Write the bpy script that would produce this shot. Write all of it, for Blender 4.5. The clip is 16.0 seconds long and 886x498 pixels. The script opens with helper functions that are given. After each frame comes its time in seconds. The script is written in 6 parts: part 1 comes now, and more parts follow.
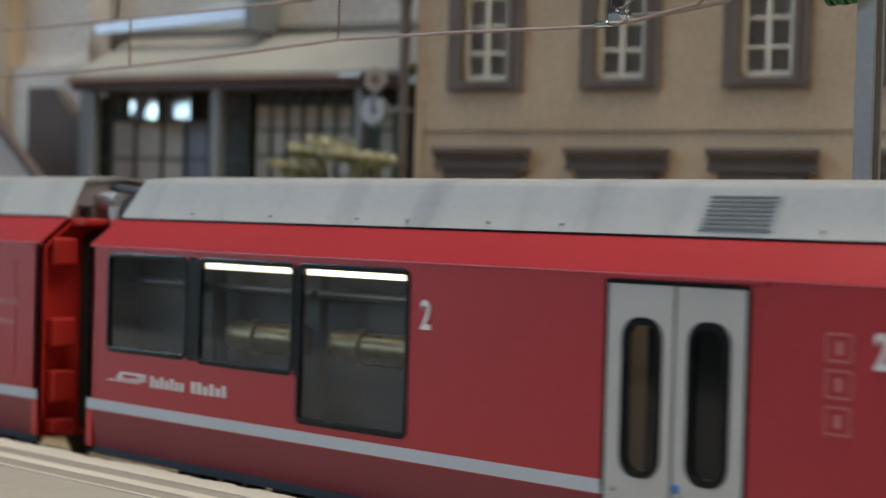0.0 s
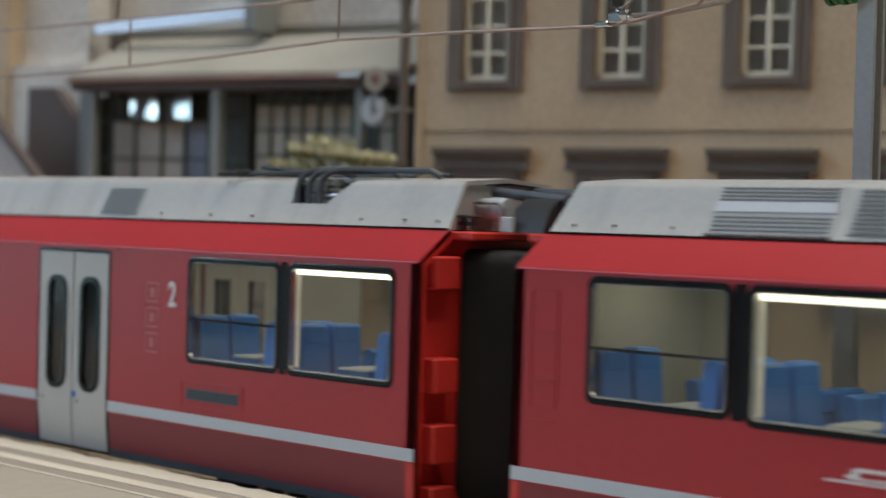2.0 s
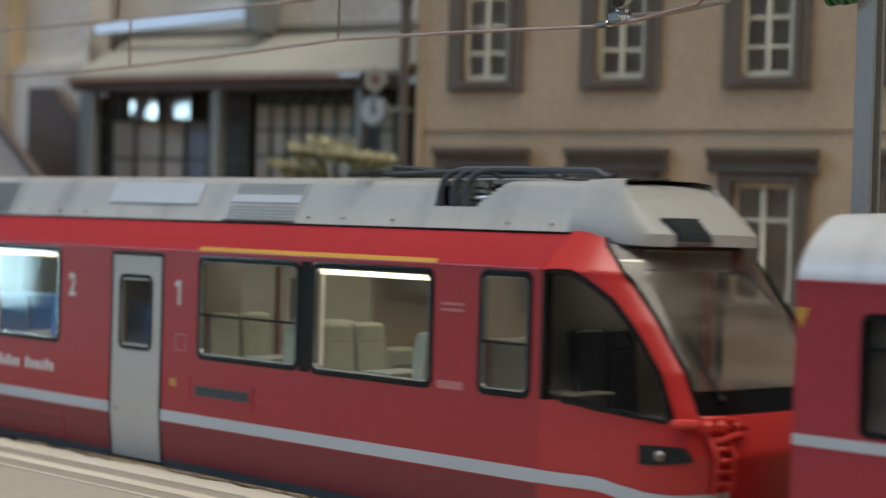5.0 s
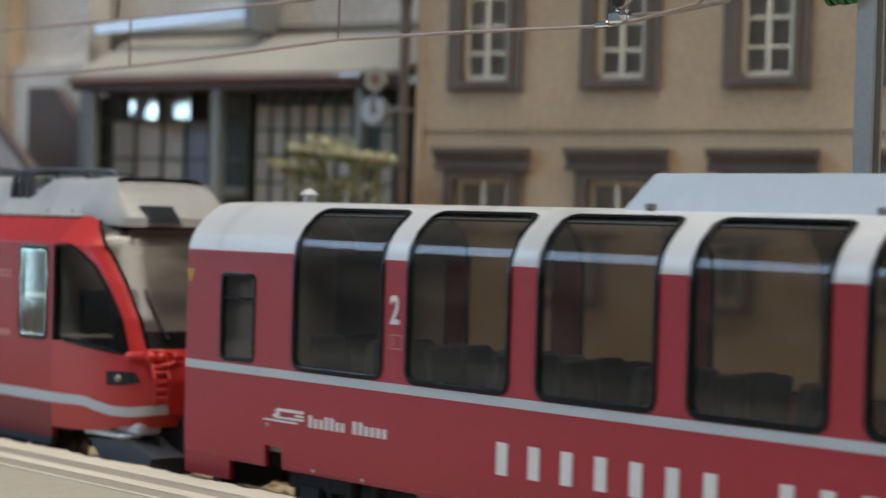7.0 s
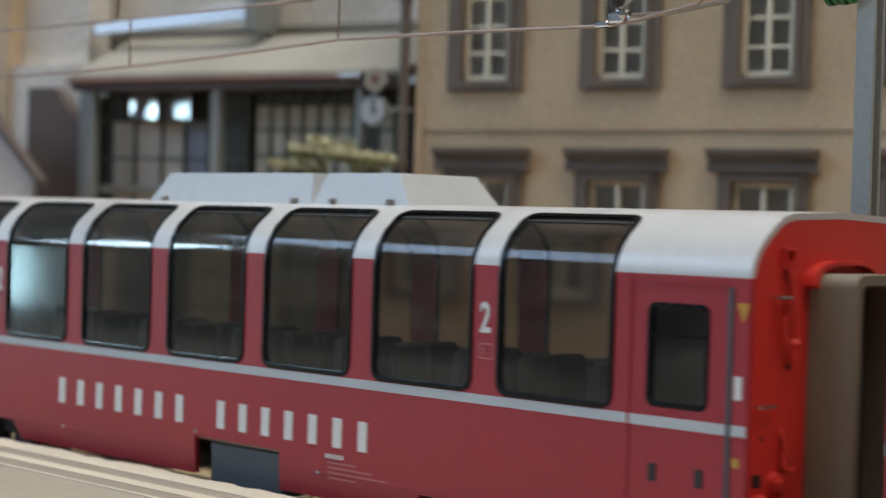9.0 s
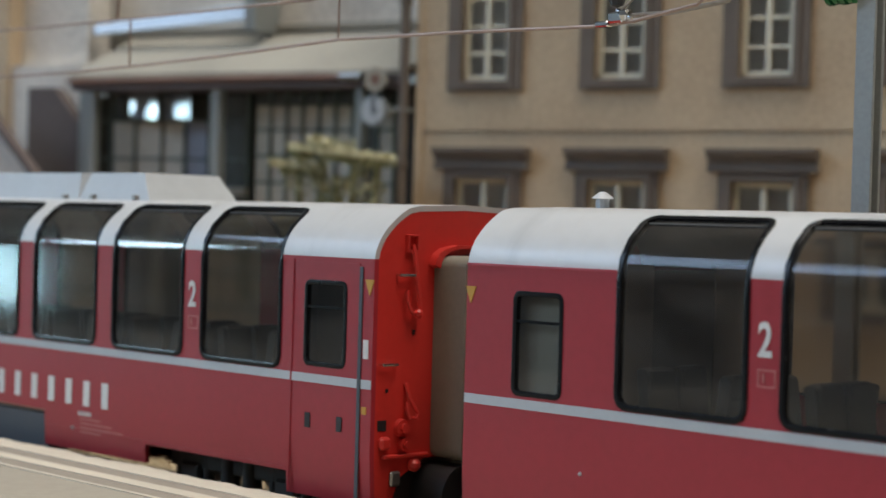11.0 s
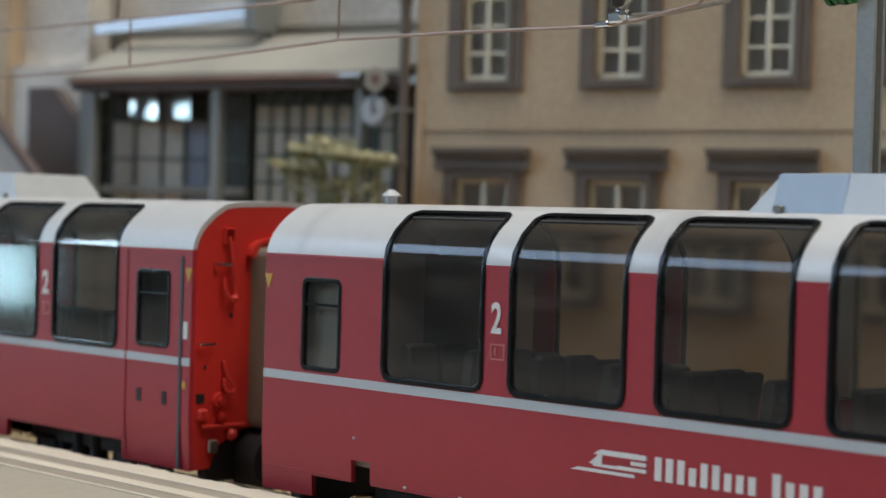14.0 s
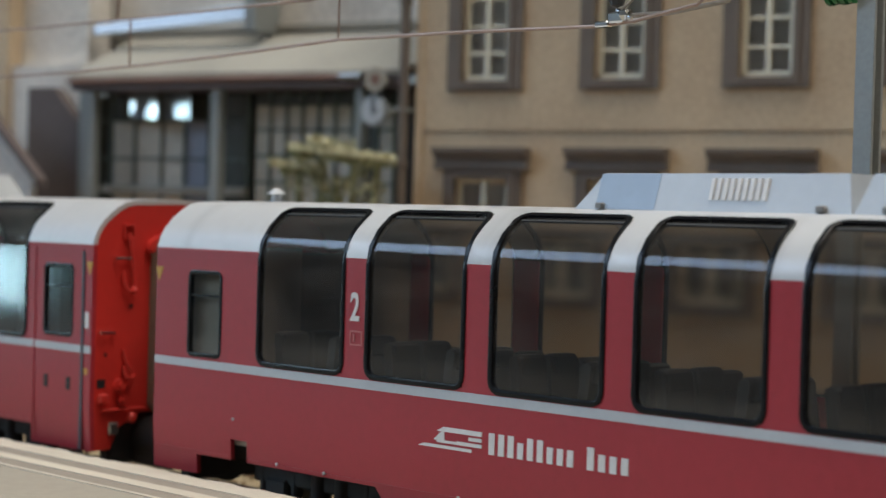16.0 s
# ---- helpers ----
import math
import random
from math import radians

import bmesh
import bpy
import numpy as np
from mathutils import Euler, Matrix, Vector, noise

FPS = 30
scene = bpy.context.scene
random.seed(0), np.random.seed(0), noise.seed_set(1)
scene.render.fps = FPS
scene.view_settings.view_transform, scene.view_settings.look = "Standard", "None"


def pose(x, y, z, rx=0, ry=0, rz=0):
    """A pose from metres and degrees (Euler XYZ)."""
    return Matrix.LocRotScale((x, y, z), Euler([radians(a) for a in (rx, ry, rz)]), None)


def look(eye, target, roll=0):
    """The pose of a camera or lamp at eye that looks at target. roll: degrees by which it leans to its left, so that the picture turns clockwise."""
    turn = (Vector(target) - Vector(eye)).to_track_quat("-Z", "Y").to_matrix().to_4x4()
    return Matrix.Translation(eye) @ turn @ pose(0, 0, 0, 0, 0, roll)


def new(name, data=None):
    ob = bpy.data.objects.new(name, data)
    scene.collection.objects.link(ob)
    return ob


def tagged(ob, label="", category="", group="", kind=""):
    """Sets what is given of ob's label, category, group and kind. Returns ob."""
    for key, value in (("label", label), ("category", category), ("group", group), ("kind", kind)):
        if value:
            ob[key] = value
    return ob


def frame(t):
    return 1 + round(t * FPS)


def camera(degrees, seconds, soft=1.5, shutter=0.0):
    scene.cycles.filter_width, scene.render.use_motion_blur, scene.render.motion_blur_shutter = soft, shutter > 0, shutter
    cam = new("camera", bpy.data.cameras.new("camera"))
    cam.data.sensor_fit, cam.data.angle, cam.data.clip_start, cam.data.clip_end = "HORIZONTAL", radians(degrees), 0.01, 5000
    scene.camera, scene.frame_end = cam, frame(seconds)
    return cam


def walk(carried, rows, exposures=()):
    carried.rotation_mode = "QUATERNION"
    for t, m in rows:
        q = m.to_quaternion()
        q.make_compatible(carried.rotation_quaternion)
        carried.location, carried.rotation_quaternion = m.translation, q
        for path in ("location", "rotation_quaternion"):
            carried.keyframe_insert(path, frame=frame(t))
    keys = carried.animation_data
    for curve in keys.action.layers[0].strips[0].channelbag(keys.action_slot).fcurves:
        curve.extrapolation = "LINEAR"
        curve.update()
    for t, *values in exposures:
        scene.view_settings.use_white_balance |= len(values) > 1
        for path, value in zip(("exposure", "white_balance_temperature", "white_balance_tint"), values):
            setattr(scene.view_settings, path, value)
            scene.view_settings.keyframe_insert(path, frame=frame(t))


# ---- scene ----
K = 1.0 / 87.0                      # model scale: lengths below are in full-size metres
cam = camera(27.14, 16.0, soft=1.4, shutter=0.5)
EYE, YAW, TILT, ROLL = (0.0, -12.691, 3.45), 46.035, -0.844, 1.633


def eye_pose():
    a, b = radians(YAW), radians(TILT)
    way = Vector((-math.sin(a) * math.cos(b), math.cos(a) * math.cos(b), math.sin(b)))
    eye = Vector(EYE) * K
    return look(eye, eye + way, ROLL)


walk(cam, [(0.0, eye_pose()), (16.0, eye_pose())],
     exposures=[(0.0, -0.17), (1.0, -0.20), (2.0, -0.09), (3.0, -0.17), (4.0, -0.24), (6.5, 0.0), (9.0, 0.03), (16.0, 0.0)])
cam.data.dof.use_dof = True
cam.data.dof.focus_distance = 18.3 * K
cam.data.dof.aperture_fstop = 36.0


def travel(t):
    """How far the train has gone along the track, full-size metres."""
    def early(t):
        return 0.012 - 4.85 * t + 0.016 * t * t
    def middle(t):
        d = t - 6.5
        return -30.477 - 3.880 * d - 0.0014 * d * d
    def late(t):
        d = t - 11.3
        return -45.30 - 1.0577 * d + 0.0029 * d * d
    def join(t, a, b, pa, va, pb, vb):
        h = b - a
        s = (t - a) / h
        return ((2 * s**3 - 3 * s**2 + 1) * pa + (s**3 - 2 * s**2 + s) * h * va
                + (-2 * s**3 + 3 * s**2) * pb + (s**3 - s**2) * h * vb)
    if t <= 4.2:
        return early(t)
    if t < 6.3:
        return join(t, 4.2, 6.3, early(4.2), -4.72, middle(6.3), -3.88)
    if t <= 9.2:
        return middle(t)
    if t < 11.3:
        return join(t, 9.2, 11.3, middle(9.2), -3.888, late(11.3), -1.058)
    return late(t)


# ---- world and lamps ----
world = bpy.data.worlds.new("world")
scene.world = world
world.use_nodes = True
world.node_tree.nodes["Background"].inputs[0].default_value = (0.8, 0.85, 1.0, 1)
world.node_tree.nodes["Background"].inputs[1].default_value = 0.05


def area(name, at, target, sx, sy, watts, colour):
    data = bpy.data.lights.new(name, "AREA")
    data.shape, data.size, data.size_y, data.energy, data.color = "RECTANGLE", sx, sy, watts, colour
    ob = new(name, data)
    ob.matrix_world = look(at, target)
    return ob


area("tube_light_warm", (0.15, 0.02, 1.39), (0.15, 0.03, 0), 1.5, 0.7, 25, (1.0, 0.94, 0.85))
area("tube_light_cool", (-1.55, -1.5, 1.39), (-1.5, -1.35, 0), 2.0, 1.5, 60, (0.50, 0.70, 1.0))
area("window_light", (-3.73, -2.34, 0.85), (-0.3, 0.0, 0.1), 0.42, 0.8, 22, (0.62, 0.82, 1.0))


# ---- materials ----
def material(name, colour, rough=0.5, metal=0.0, vary=0.12, grain=3.0, bump=0.0, coat=0.0, dirt=None, dirt_at=0.6, spec=0.5, streak=0.0):
    """A painted, stone or metal surface: base colour varied at two scales, with fine relief."""
    m = bpy.data.materials.new(name)
    m.use_nodes = True
    nt = m.node_tree
    n, l = nt.nodes, nt.links
    b = n["Principled BSDF"]
    tc = n.new("ShaderNodeTexCoord")
    mp = n.new("ShaderNodeMapping")
    mp.inputs["Scale"].default_value = (87, 87, 87)
    l.new(tc.outputs["Object"], mp.inputs[0])
    big, fine = n.new("ShaderNodeTexNoise"), n.new("ShaderNodeTexNoise")
    big.inputs["Scale"].default_value, big.inputs["Detail"].default_value = grain * 0.25, 4
    fine.inputs["Scale"].default_value, fine.inputs["Detail"].default_value = grain * 6, 3
    l.new(mp.outputs[0], big.inputs["Vector"])
    l.new(mp.outputs[0], fine.inputs["Vector"])
    add = n.new("ShaderNodeMath")
    add.operation = "ADD"
    l.new(big.outputs["Fac"], add.inputs[0])
    l.new(fine.outputs["Fac"], add.inputs[1])
    half = n.new("ShaderNodeMath")
    half.operation = "MULTIPLY"
    half.inputs[1].default_value = 0.5
    l.new(add.outputs[0], half.inputs[0])
    ramp = n.new("ShaderNodeValToRGB")
    lo = [max(0.0, c * (1 - vary)) for c in colour]
    hi = [min(1.0, c * (1 + vary)) for c in colour]
    if dirt:
        lo = [c * 0.4 + d * 0.6 for c, d in zip(lo, dirt)]
    ramp.color_ramp.elements[0].position, ramp.color_ramp.elements[0].color = 0.3, (*lo, 1)
    ramp.color_ramp.elements[1].position, ramp.color_ramp.elements[1].color = dirt_at, (*hi, 1)
    l.new(half.outputs[0], ramp.inputs[0])
    colour_out = ramp.outputs[0]
    if streak:
        # grimy runs across the surface
        run, run_map, runs, dark = n.new("ShaderNodeTexNoise"), n.new("ShaderNodeMapping"), n.new("ShaderNodeMapRange"), n.new("ShaderNodeVectorMath")
        run_map.inputs["Scale"].default_value = (87 * 1.5, 87 * 0.25, 87 * 0.25)
        run.inputs["Scale"].default_value, run.inputs["Detail"].default_value = 1.0, 5
        runs.inputs["From Min"].default_value, runs.inputs["From Max"].default_value = 0.52, 0.72
        runs.inputs["To Min"].default_value, runs.inputs["To Max"].default_value = 1.0, 1.0 - 2 * streak
        dark.operation = "SCALE"
        l.new(tc.outputs["Object"], run_map.inputs[0])
        l.new(run_map.outputs[0], run.inputs["Vector"])
        l.new(run.outputs["Fac"], runs.inputs["Value"])
        l.new(colour_out, dark.inputs[0])
        l.new(runs.outputs[0], dark.inputs["Scale"])
        colour_out = dark.outputs[0]
    l.new(colour_out, b.inputs["Base Color"])
    rr = n.new("ShaderNodeMapRange")
    rr.inputs["To Min"].default_value, rr.inputs["To Max"].default_value = max(0.02, rough - 0.08), min(1.0, rough + 0.08)
    l.new(fine.outputs["Fac"], rr.inputs["Value"])
    l.new(rr.outputs[0], b.inputs["Roughness"])
    b.inputs["Metallic"].default_value = metal
    b.inputs["Specular IOR Level"].default_value = spec
    b.inputs["Coat Weight"].default_value = coat
    b.inputs["Coat Roughness"].default_value = 0.15
    if bump:
        bp = n.new("ShaderNodeBump")
        bp.inputs["Strength"].default_value = bump
        bp.inputs["Distance"].default_value = 0.00018
        l.new(fine.outputs["Fac"], bp.inputs["Height"])
        l.new(bp.outputs[0], b.inputs["Normal"])
    return m


def glass(name, tint, rough=0.02):
    m = bpy.data.materials.new(name)
    m.use_nodes = True
    nt = m.node_tree
    n, l = nt.nodes, nt.links
    n.remove(n["Principled BSDF"])
    out = n["Material Output"]
    clear, gloss, mix, fr = (n.new("ShaderNodeBsdfTransparent"), n.new("ShaderNodeBsdfGlossy"),
                             n.new("ShaderNodeMixShader"), n.new("ShaderNodeFresnel"))
    clear.inputs[0].default_value = (*tint, 1)
    gloss.inputs["Roughness"].default_value = rough
    fr.inputs["IOR"].default_value = 1.5
    l.new(fr.outputs[0], mix.inputs[0])
    l.new(clear.outputs[0], mix.inputs[1])
    l.new(gloss.outputs[0], mix.inputs[2])
    l.new(mix.outputs[0], out.inputs[0])
    return m


def hazy_glass(name, tint, rough, haze):
    """Glass with a thin pale film, uneven at two scales, that paints haze."""
    m = glass(name, tint, rough)
    n, l = m.node_tree.nodes, m.node_tree.links
    out = n["Material Output"]
    clean = out.inputs[0].links[0].from_socket
    film, mix = n.new("ShaderNodeBsdfDiffuse"), n.new("ShaderNodeMixShader")
    film.inputs[0].default_value = (0.55, 0.5, 0.44, 1)
    tc, mp, no, rng = n.new("ShaderNodeTexCoord"), n.new("ShaderNodeMapping"), n.new("ShaderNodeTexNoise"), n.new("ShaderNodeMapRange")
    mp.inputs["Scale"].default_value = (87 * 0.6, 87 * 0.6, 87 * 2.4)
    no.inputs["Scale"].default_value, no.inputs["Detail"].default_value = 1.6, 5
    l.new(tc.outputs["Object"], mp.inputs[0])
    l.new(mp.outputs[0], no.inputs["Vector"])
    l.new(no.outputs["Fac"], rng.inputs["Value"])
    rng.inputs["From Min"].default_value, rng.inputs["From Max"].default_value = 0.35, 0.7
    rng.inputs["To Min"].default_value, rng.inputs["To Max"].default_value = haze * 0.4, haze * 1.7
    l.new(rng.outputs[0], mix.inputs[0])
    l.new(clean, mix.inputs[1])
    l.new(film.outputs[0], mix.inputs[2])
    l.new(mix.outputs[0], out.inputs[0])
    return m


def blurring_glass(name, tint, rough):
    """Plastic glazing, through which things look soft; its tint darkens the view."""
    m = bpy.data.materials.new(name)
    m.use_nodes = True
    n, l = m.node_tree.nodes, m.node_tree.links
    n.remove(n["Principled BSDF"])
    bend = n.new("ShaderNodeBsdfRefraction")
    bend.inputs["Color"].default_value = (*tint, 1)
    bend.inputs["Roughness"].default_value, bend.inputs["IOR"].default_value = rough, 1.12
    l.new(bend.outputs[0], n["Material Output"].inputs[0])
    return m


def glow(name, colour, strength):
    m = bpy.data.materials.new(name)
    m.use_nodes = True
    b = m.node_tree.nodes["Principled BSDF"]
    b.inputs["Base Color"].default_value = (*colour, 1)
    b.inputs["Emission Color"].default_value = (*colour, 1)
    b.inputs["Emission Strength"].default_value = strength
    return m


RED = material("crimson coach paint", (0.365, 0.028, 0.040), 0.38, vary=0.07, grain=1.5, bump=0.03, spec=0.45)
RED_UNIT = material("red unit paint", (0.40, 0.0235, 0.029), 0.37, vary=0.07, grain=1.5, bump=0.03, spec=0.45)
RED_NOSE = material("glossy red cab paint", (0.49, 0.030, 0.029), 0.33, vary=0.06, grain=2, bump=0.04)
# darker red for the lower panels and the nose skirt's far half
RED_LOW = material("dark red lower body", (0.23, 0.02, 0.028), 0.45, vary=0.08, grain=1.5, bump=0.03)
RED_END = material("bright red moulded plastic", (0.56, 0.032, 0.024), 0.42, vary=0.06, grain=2, bump=0.05)
SILVER = material("pale silver roof paint", (0.545, 0.545, 0.545), 0.38, 0.1, vary=0.03, grain=1, streak=0.10, spec=0.4)
POD = material("blue grey pod paint", (0.47, 0.495, 0.52), 0.38, vary=0.05, grain=1, bump=0.03, spec=0.5)
POD_REFLECTION = material("slate blue window reflection", (0.30, 0.37, 0.46), 0.38, vary=0.05, grain=1, bump=0.03)
ROOF_GREY = material("grey roof plastic", (0.38, 0.38, 0.365), 0.5, vary=0.07, grain=2, bump=0.06, streak=0.14)
SLOT = material("dark slot grey", (0.13, 0.125, 0.115), 0.6, vary=0.1)
STRIPE = material("light grey stripe", (0.50, 0.52, 0.54), 0.45, vary=0.05)
DOOR_GREY = material("light grey door paint", (0.50, 0.47, 0.43), 0.42, vary=0.05)
LETTER = material("white print", (0.72, 0.70, 0.68), 0.5, vary=0.06)
FAINT = material("faded pink print", (0.50, 0.16, 0.15), 0.5, vary=0.1)
GASKET = material("black window gasket", (0.006, 0.006, 0.007), 0.25, vary=0.05, grain=1, spec=0.22)
CHROME = material("chrome trim", (0.7, 0.7, 0.68), 0.15, 1.0, vary=0.05)
BRASS = material("dull brass metal", (0.34, 0.26, 0.15), 0.3, 0.8, vary=0.2, grain=2)
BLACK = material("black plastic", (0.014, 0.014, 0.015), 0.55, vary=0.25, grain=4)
DARK = material("dark grey underframe", (0.03, 0.032, 0.036), 0.5, vary=0.2, grain=4)
SLATE = material("blue grey skirt", (0.06, 0.07, 0.085), 0.5, vary=0.15)
STEEL = material("worn steel", (0.32, 0.3, 0.28), 0.35, 0.9, vary=0.15)
BEIGE = material("beige gangway rubber", (0.195, 0.18, 0.14), 0.6, vary=0.08, bump=0.1)
YELLOW = material("ochre yellow band", (0.56, 0.30, 0.04), 0.45, vary=0.06)
SEAT_BLUE = material("blue seat moulding", (0.035, 0.19, 0.56), 0.45, vary=0.12)
SEAT_CREAM = material("cream seat moulding", (0.44, 0.44, 0.35), 0.5, vary=0.1)
SEAT_DARK = material("dark grey seat", (0.012, 0.012, 0.013), 0.5, vary=0.15)
INNER = material("cream interior lining", (0.42, 0.41, 0.34), 0.6, vary=0.06)
INNER_DARK = material("brown interior lining", (0.26, 0.215, 0.175), 0.6, vary=0.1)
LINING_DARK = material("dark brown inner lining", (0.11, 0.09, 0.075), 0.6, vary=0.1)
LED = glow("white interior lighting", (1.0, 0.93, 0.74), 2.4)
REVEAL_GLOW = glow("reveal with painted soft glow", (1.0, 0.93, 0.74), 0.22)
LED_CEILING = glow("warm interior ceiling light", (1.0, 0.93, 0.72), 1.3)
PANE = hazy_glass("clear window glass", (0.82, 0.85, 0.82), 0.03, 0.055)
PANE_DARK = glass("smoked window glass", (0.60, 0.55, 0.50), 0.07)
# far panes carry a darker tint in place of shade beyond them
PANE_FAR = blurring_glass("dark blurring far window glass", (0.50, 0.49, 0.43), 0.3)
PANE_SCREEN = hazy_glass("windscreen glass", (0.78, 0.78, 0.76), 0.16, 0.13)
PANE_COACH = hazy_glass("dark smoked coach glass", (0.47, 0.43, 0.375), 0.07, 0.042)
PANE_HAZY = blurring_glass("blurring smoked coach glass", (0.47, 0.43, 0.375), 0.26)
SIGN_GLASS = material("dark display", (0.03, 0.035, 0.04), 0.08, vary=0.1)
LAMP_CLEAR = material("headlamp lens", (0.02, 0.022, 0.024), 0.25, vary=0.3, spec=0.25)
PLATFORM = material("beige platform card", (0.345, 0.312, 0.252), 0.75, vary=0.08, grain=1.2, bump=0.25)
COPING = material("cream coping", (0.55, 0.50, 0.405), 0.8, vary=0.1, grain=4, bump=0.5)
BANDING = material("brown grey paving band", (0.27, 0.235, 0.19), 0.8, vary=0.12, grain=3, bump=0.4)
BALLAST = material("tan ballast", (0.36, 0.29, 0.185), 0.9, vary=0.35, grain=3, bump=0.8)
GROUND = material("sandy scenic ground", (0.34, 0.29, 0.21), 0.9, vary=0.2, grain=1, bump=0.6)
SLEEPER = material("brown sleeper", (0.06, 0.045, 0.035), 0.8, vary=0.3, grain=5, bump=0.4)
COPPER = material("copper wire", (0.34, 0.24, 0.19), 0.4, 0.6, vary=0.15)
SHINY_PANE = material("glossy pale glass", (0.24, 0.27, 0.30), 0.13, vary=0.05, coat=1.0)
MAST = material("grey mast paint", (0.32, 0.335, 0.32), 0.55, vary=0.1)
STUCCO = material("tan stucco", (0.54, 0.425, 0.29), 0.9, vary=0.12, grain=2.2, bump=0.3, dirt=(0.45, 0.31, 0.2))
STONE = material("brown grey stone trim", (0.165, 0.135, 0.112), 0.85, vary=0.16, grain=4, bump=0.5)
CREAM_WOOD = material("cream window wood", (0.82, 0.78, 0.64), 0.6, vary=0.06)
CURTAIN = material("grey lace curtain", (0.80, 0.76, 0.76), 0.8, vary=0.3, grain=6)
WALL_WHITE = material("dirty white render", (0.72, 0.68, 0.62), 0.85, vary=0.12, grain=1.5, bump=0.4, dirt=(0.27, 0.25, 0.22))
CANOPY = material("weathered canopy roof", (0.29, 0.275, 0.235), 0.85, vary=0.16, grain=2, bump=0.4)
RUST = material("rusty brown gutter", (0.19, 0.10, 0.075), 0.75, vary=0.2, grain=4)
GREEN_FRAME = material("dark green ironwork", (0.10, 0.13, 0.11), 0.6, vary=0.15)
POST_GREY = material("grey post paint", (0.25, 0.265, 0.255), 0.6, vary=0.1)
PANE_BEIGE = material("pane with painted beige reflection", (0.57, 0.54, 0.46), 0.3, vary=0.1, grain=1)
PANE_BLUE = material("blue grey panel", (0.27, 0.29, 0.34), 0.35, vary=0.12)
PANE_BLACK = material("black window pane", (0.075, 0.08, 0.07), 0.15, vary=0.3)
BROWN_BOARD = material("dark brown boards", (0.12, 0.095, 0.09), 0.8, vary=0.2, grain=3, bump=0.3)
LEAF = material("pale yellow green foliage", (0.50, 0.48, 0.32), 0.85, vary=0.3, grain=6)
LEAF_DARK = material("dark olive for stems and shaded leaves", (0.20, 0.20, 0.10), 0.85, vary=0.3, grain=6)
CLOCK_WHITE = material("white clock face", (0.46, 0.48, 0.50), 0.35, vary=0.05)
GREEN_INS = material("green insulator", (0.02, 0.16, 0.05), 0.25, vary=0.1)
ROOM_WALL = material("pale room wall", (0.54, 0.53, 0.505), 0.9, vary=0.05, grain=0.1)
ROOM_DIM = material("dim brown grey room wall", (0.25, 0.24, 0.22), 0.9, vary=0.08, grain=0.1)
ROOM_FLOOR = material("pale grey room floor", (0.42, 0.40, 0.38), 0.7, vary=0.1, grain=0.1)
TABLE = material("plywood board", (0.35, 0.26, 0.16), 0.7, vary=0.12, grain=0.5)
DAYLIGHT = glow("daylit pane", (0.55, 0.88, 1.0), 15.0)

# ---- building helpers ----
ORG = [0.0, 0.0, 0.0]


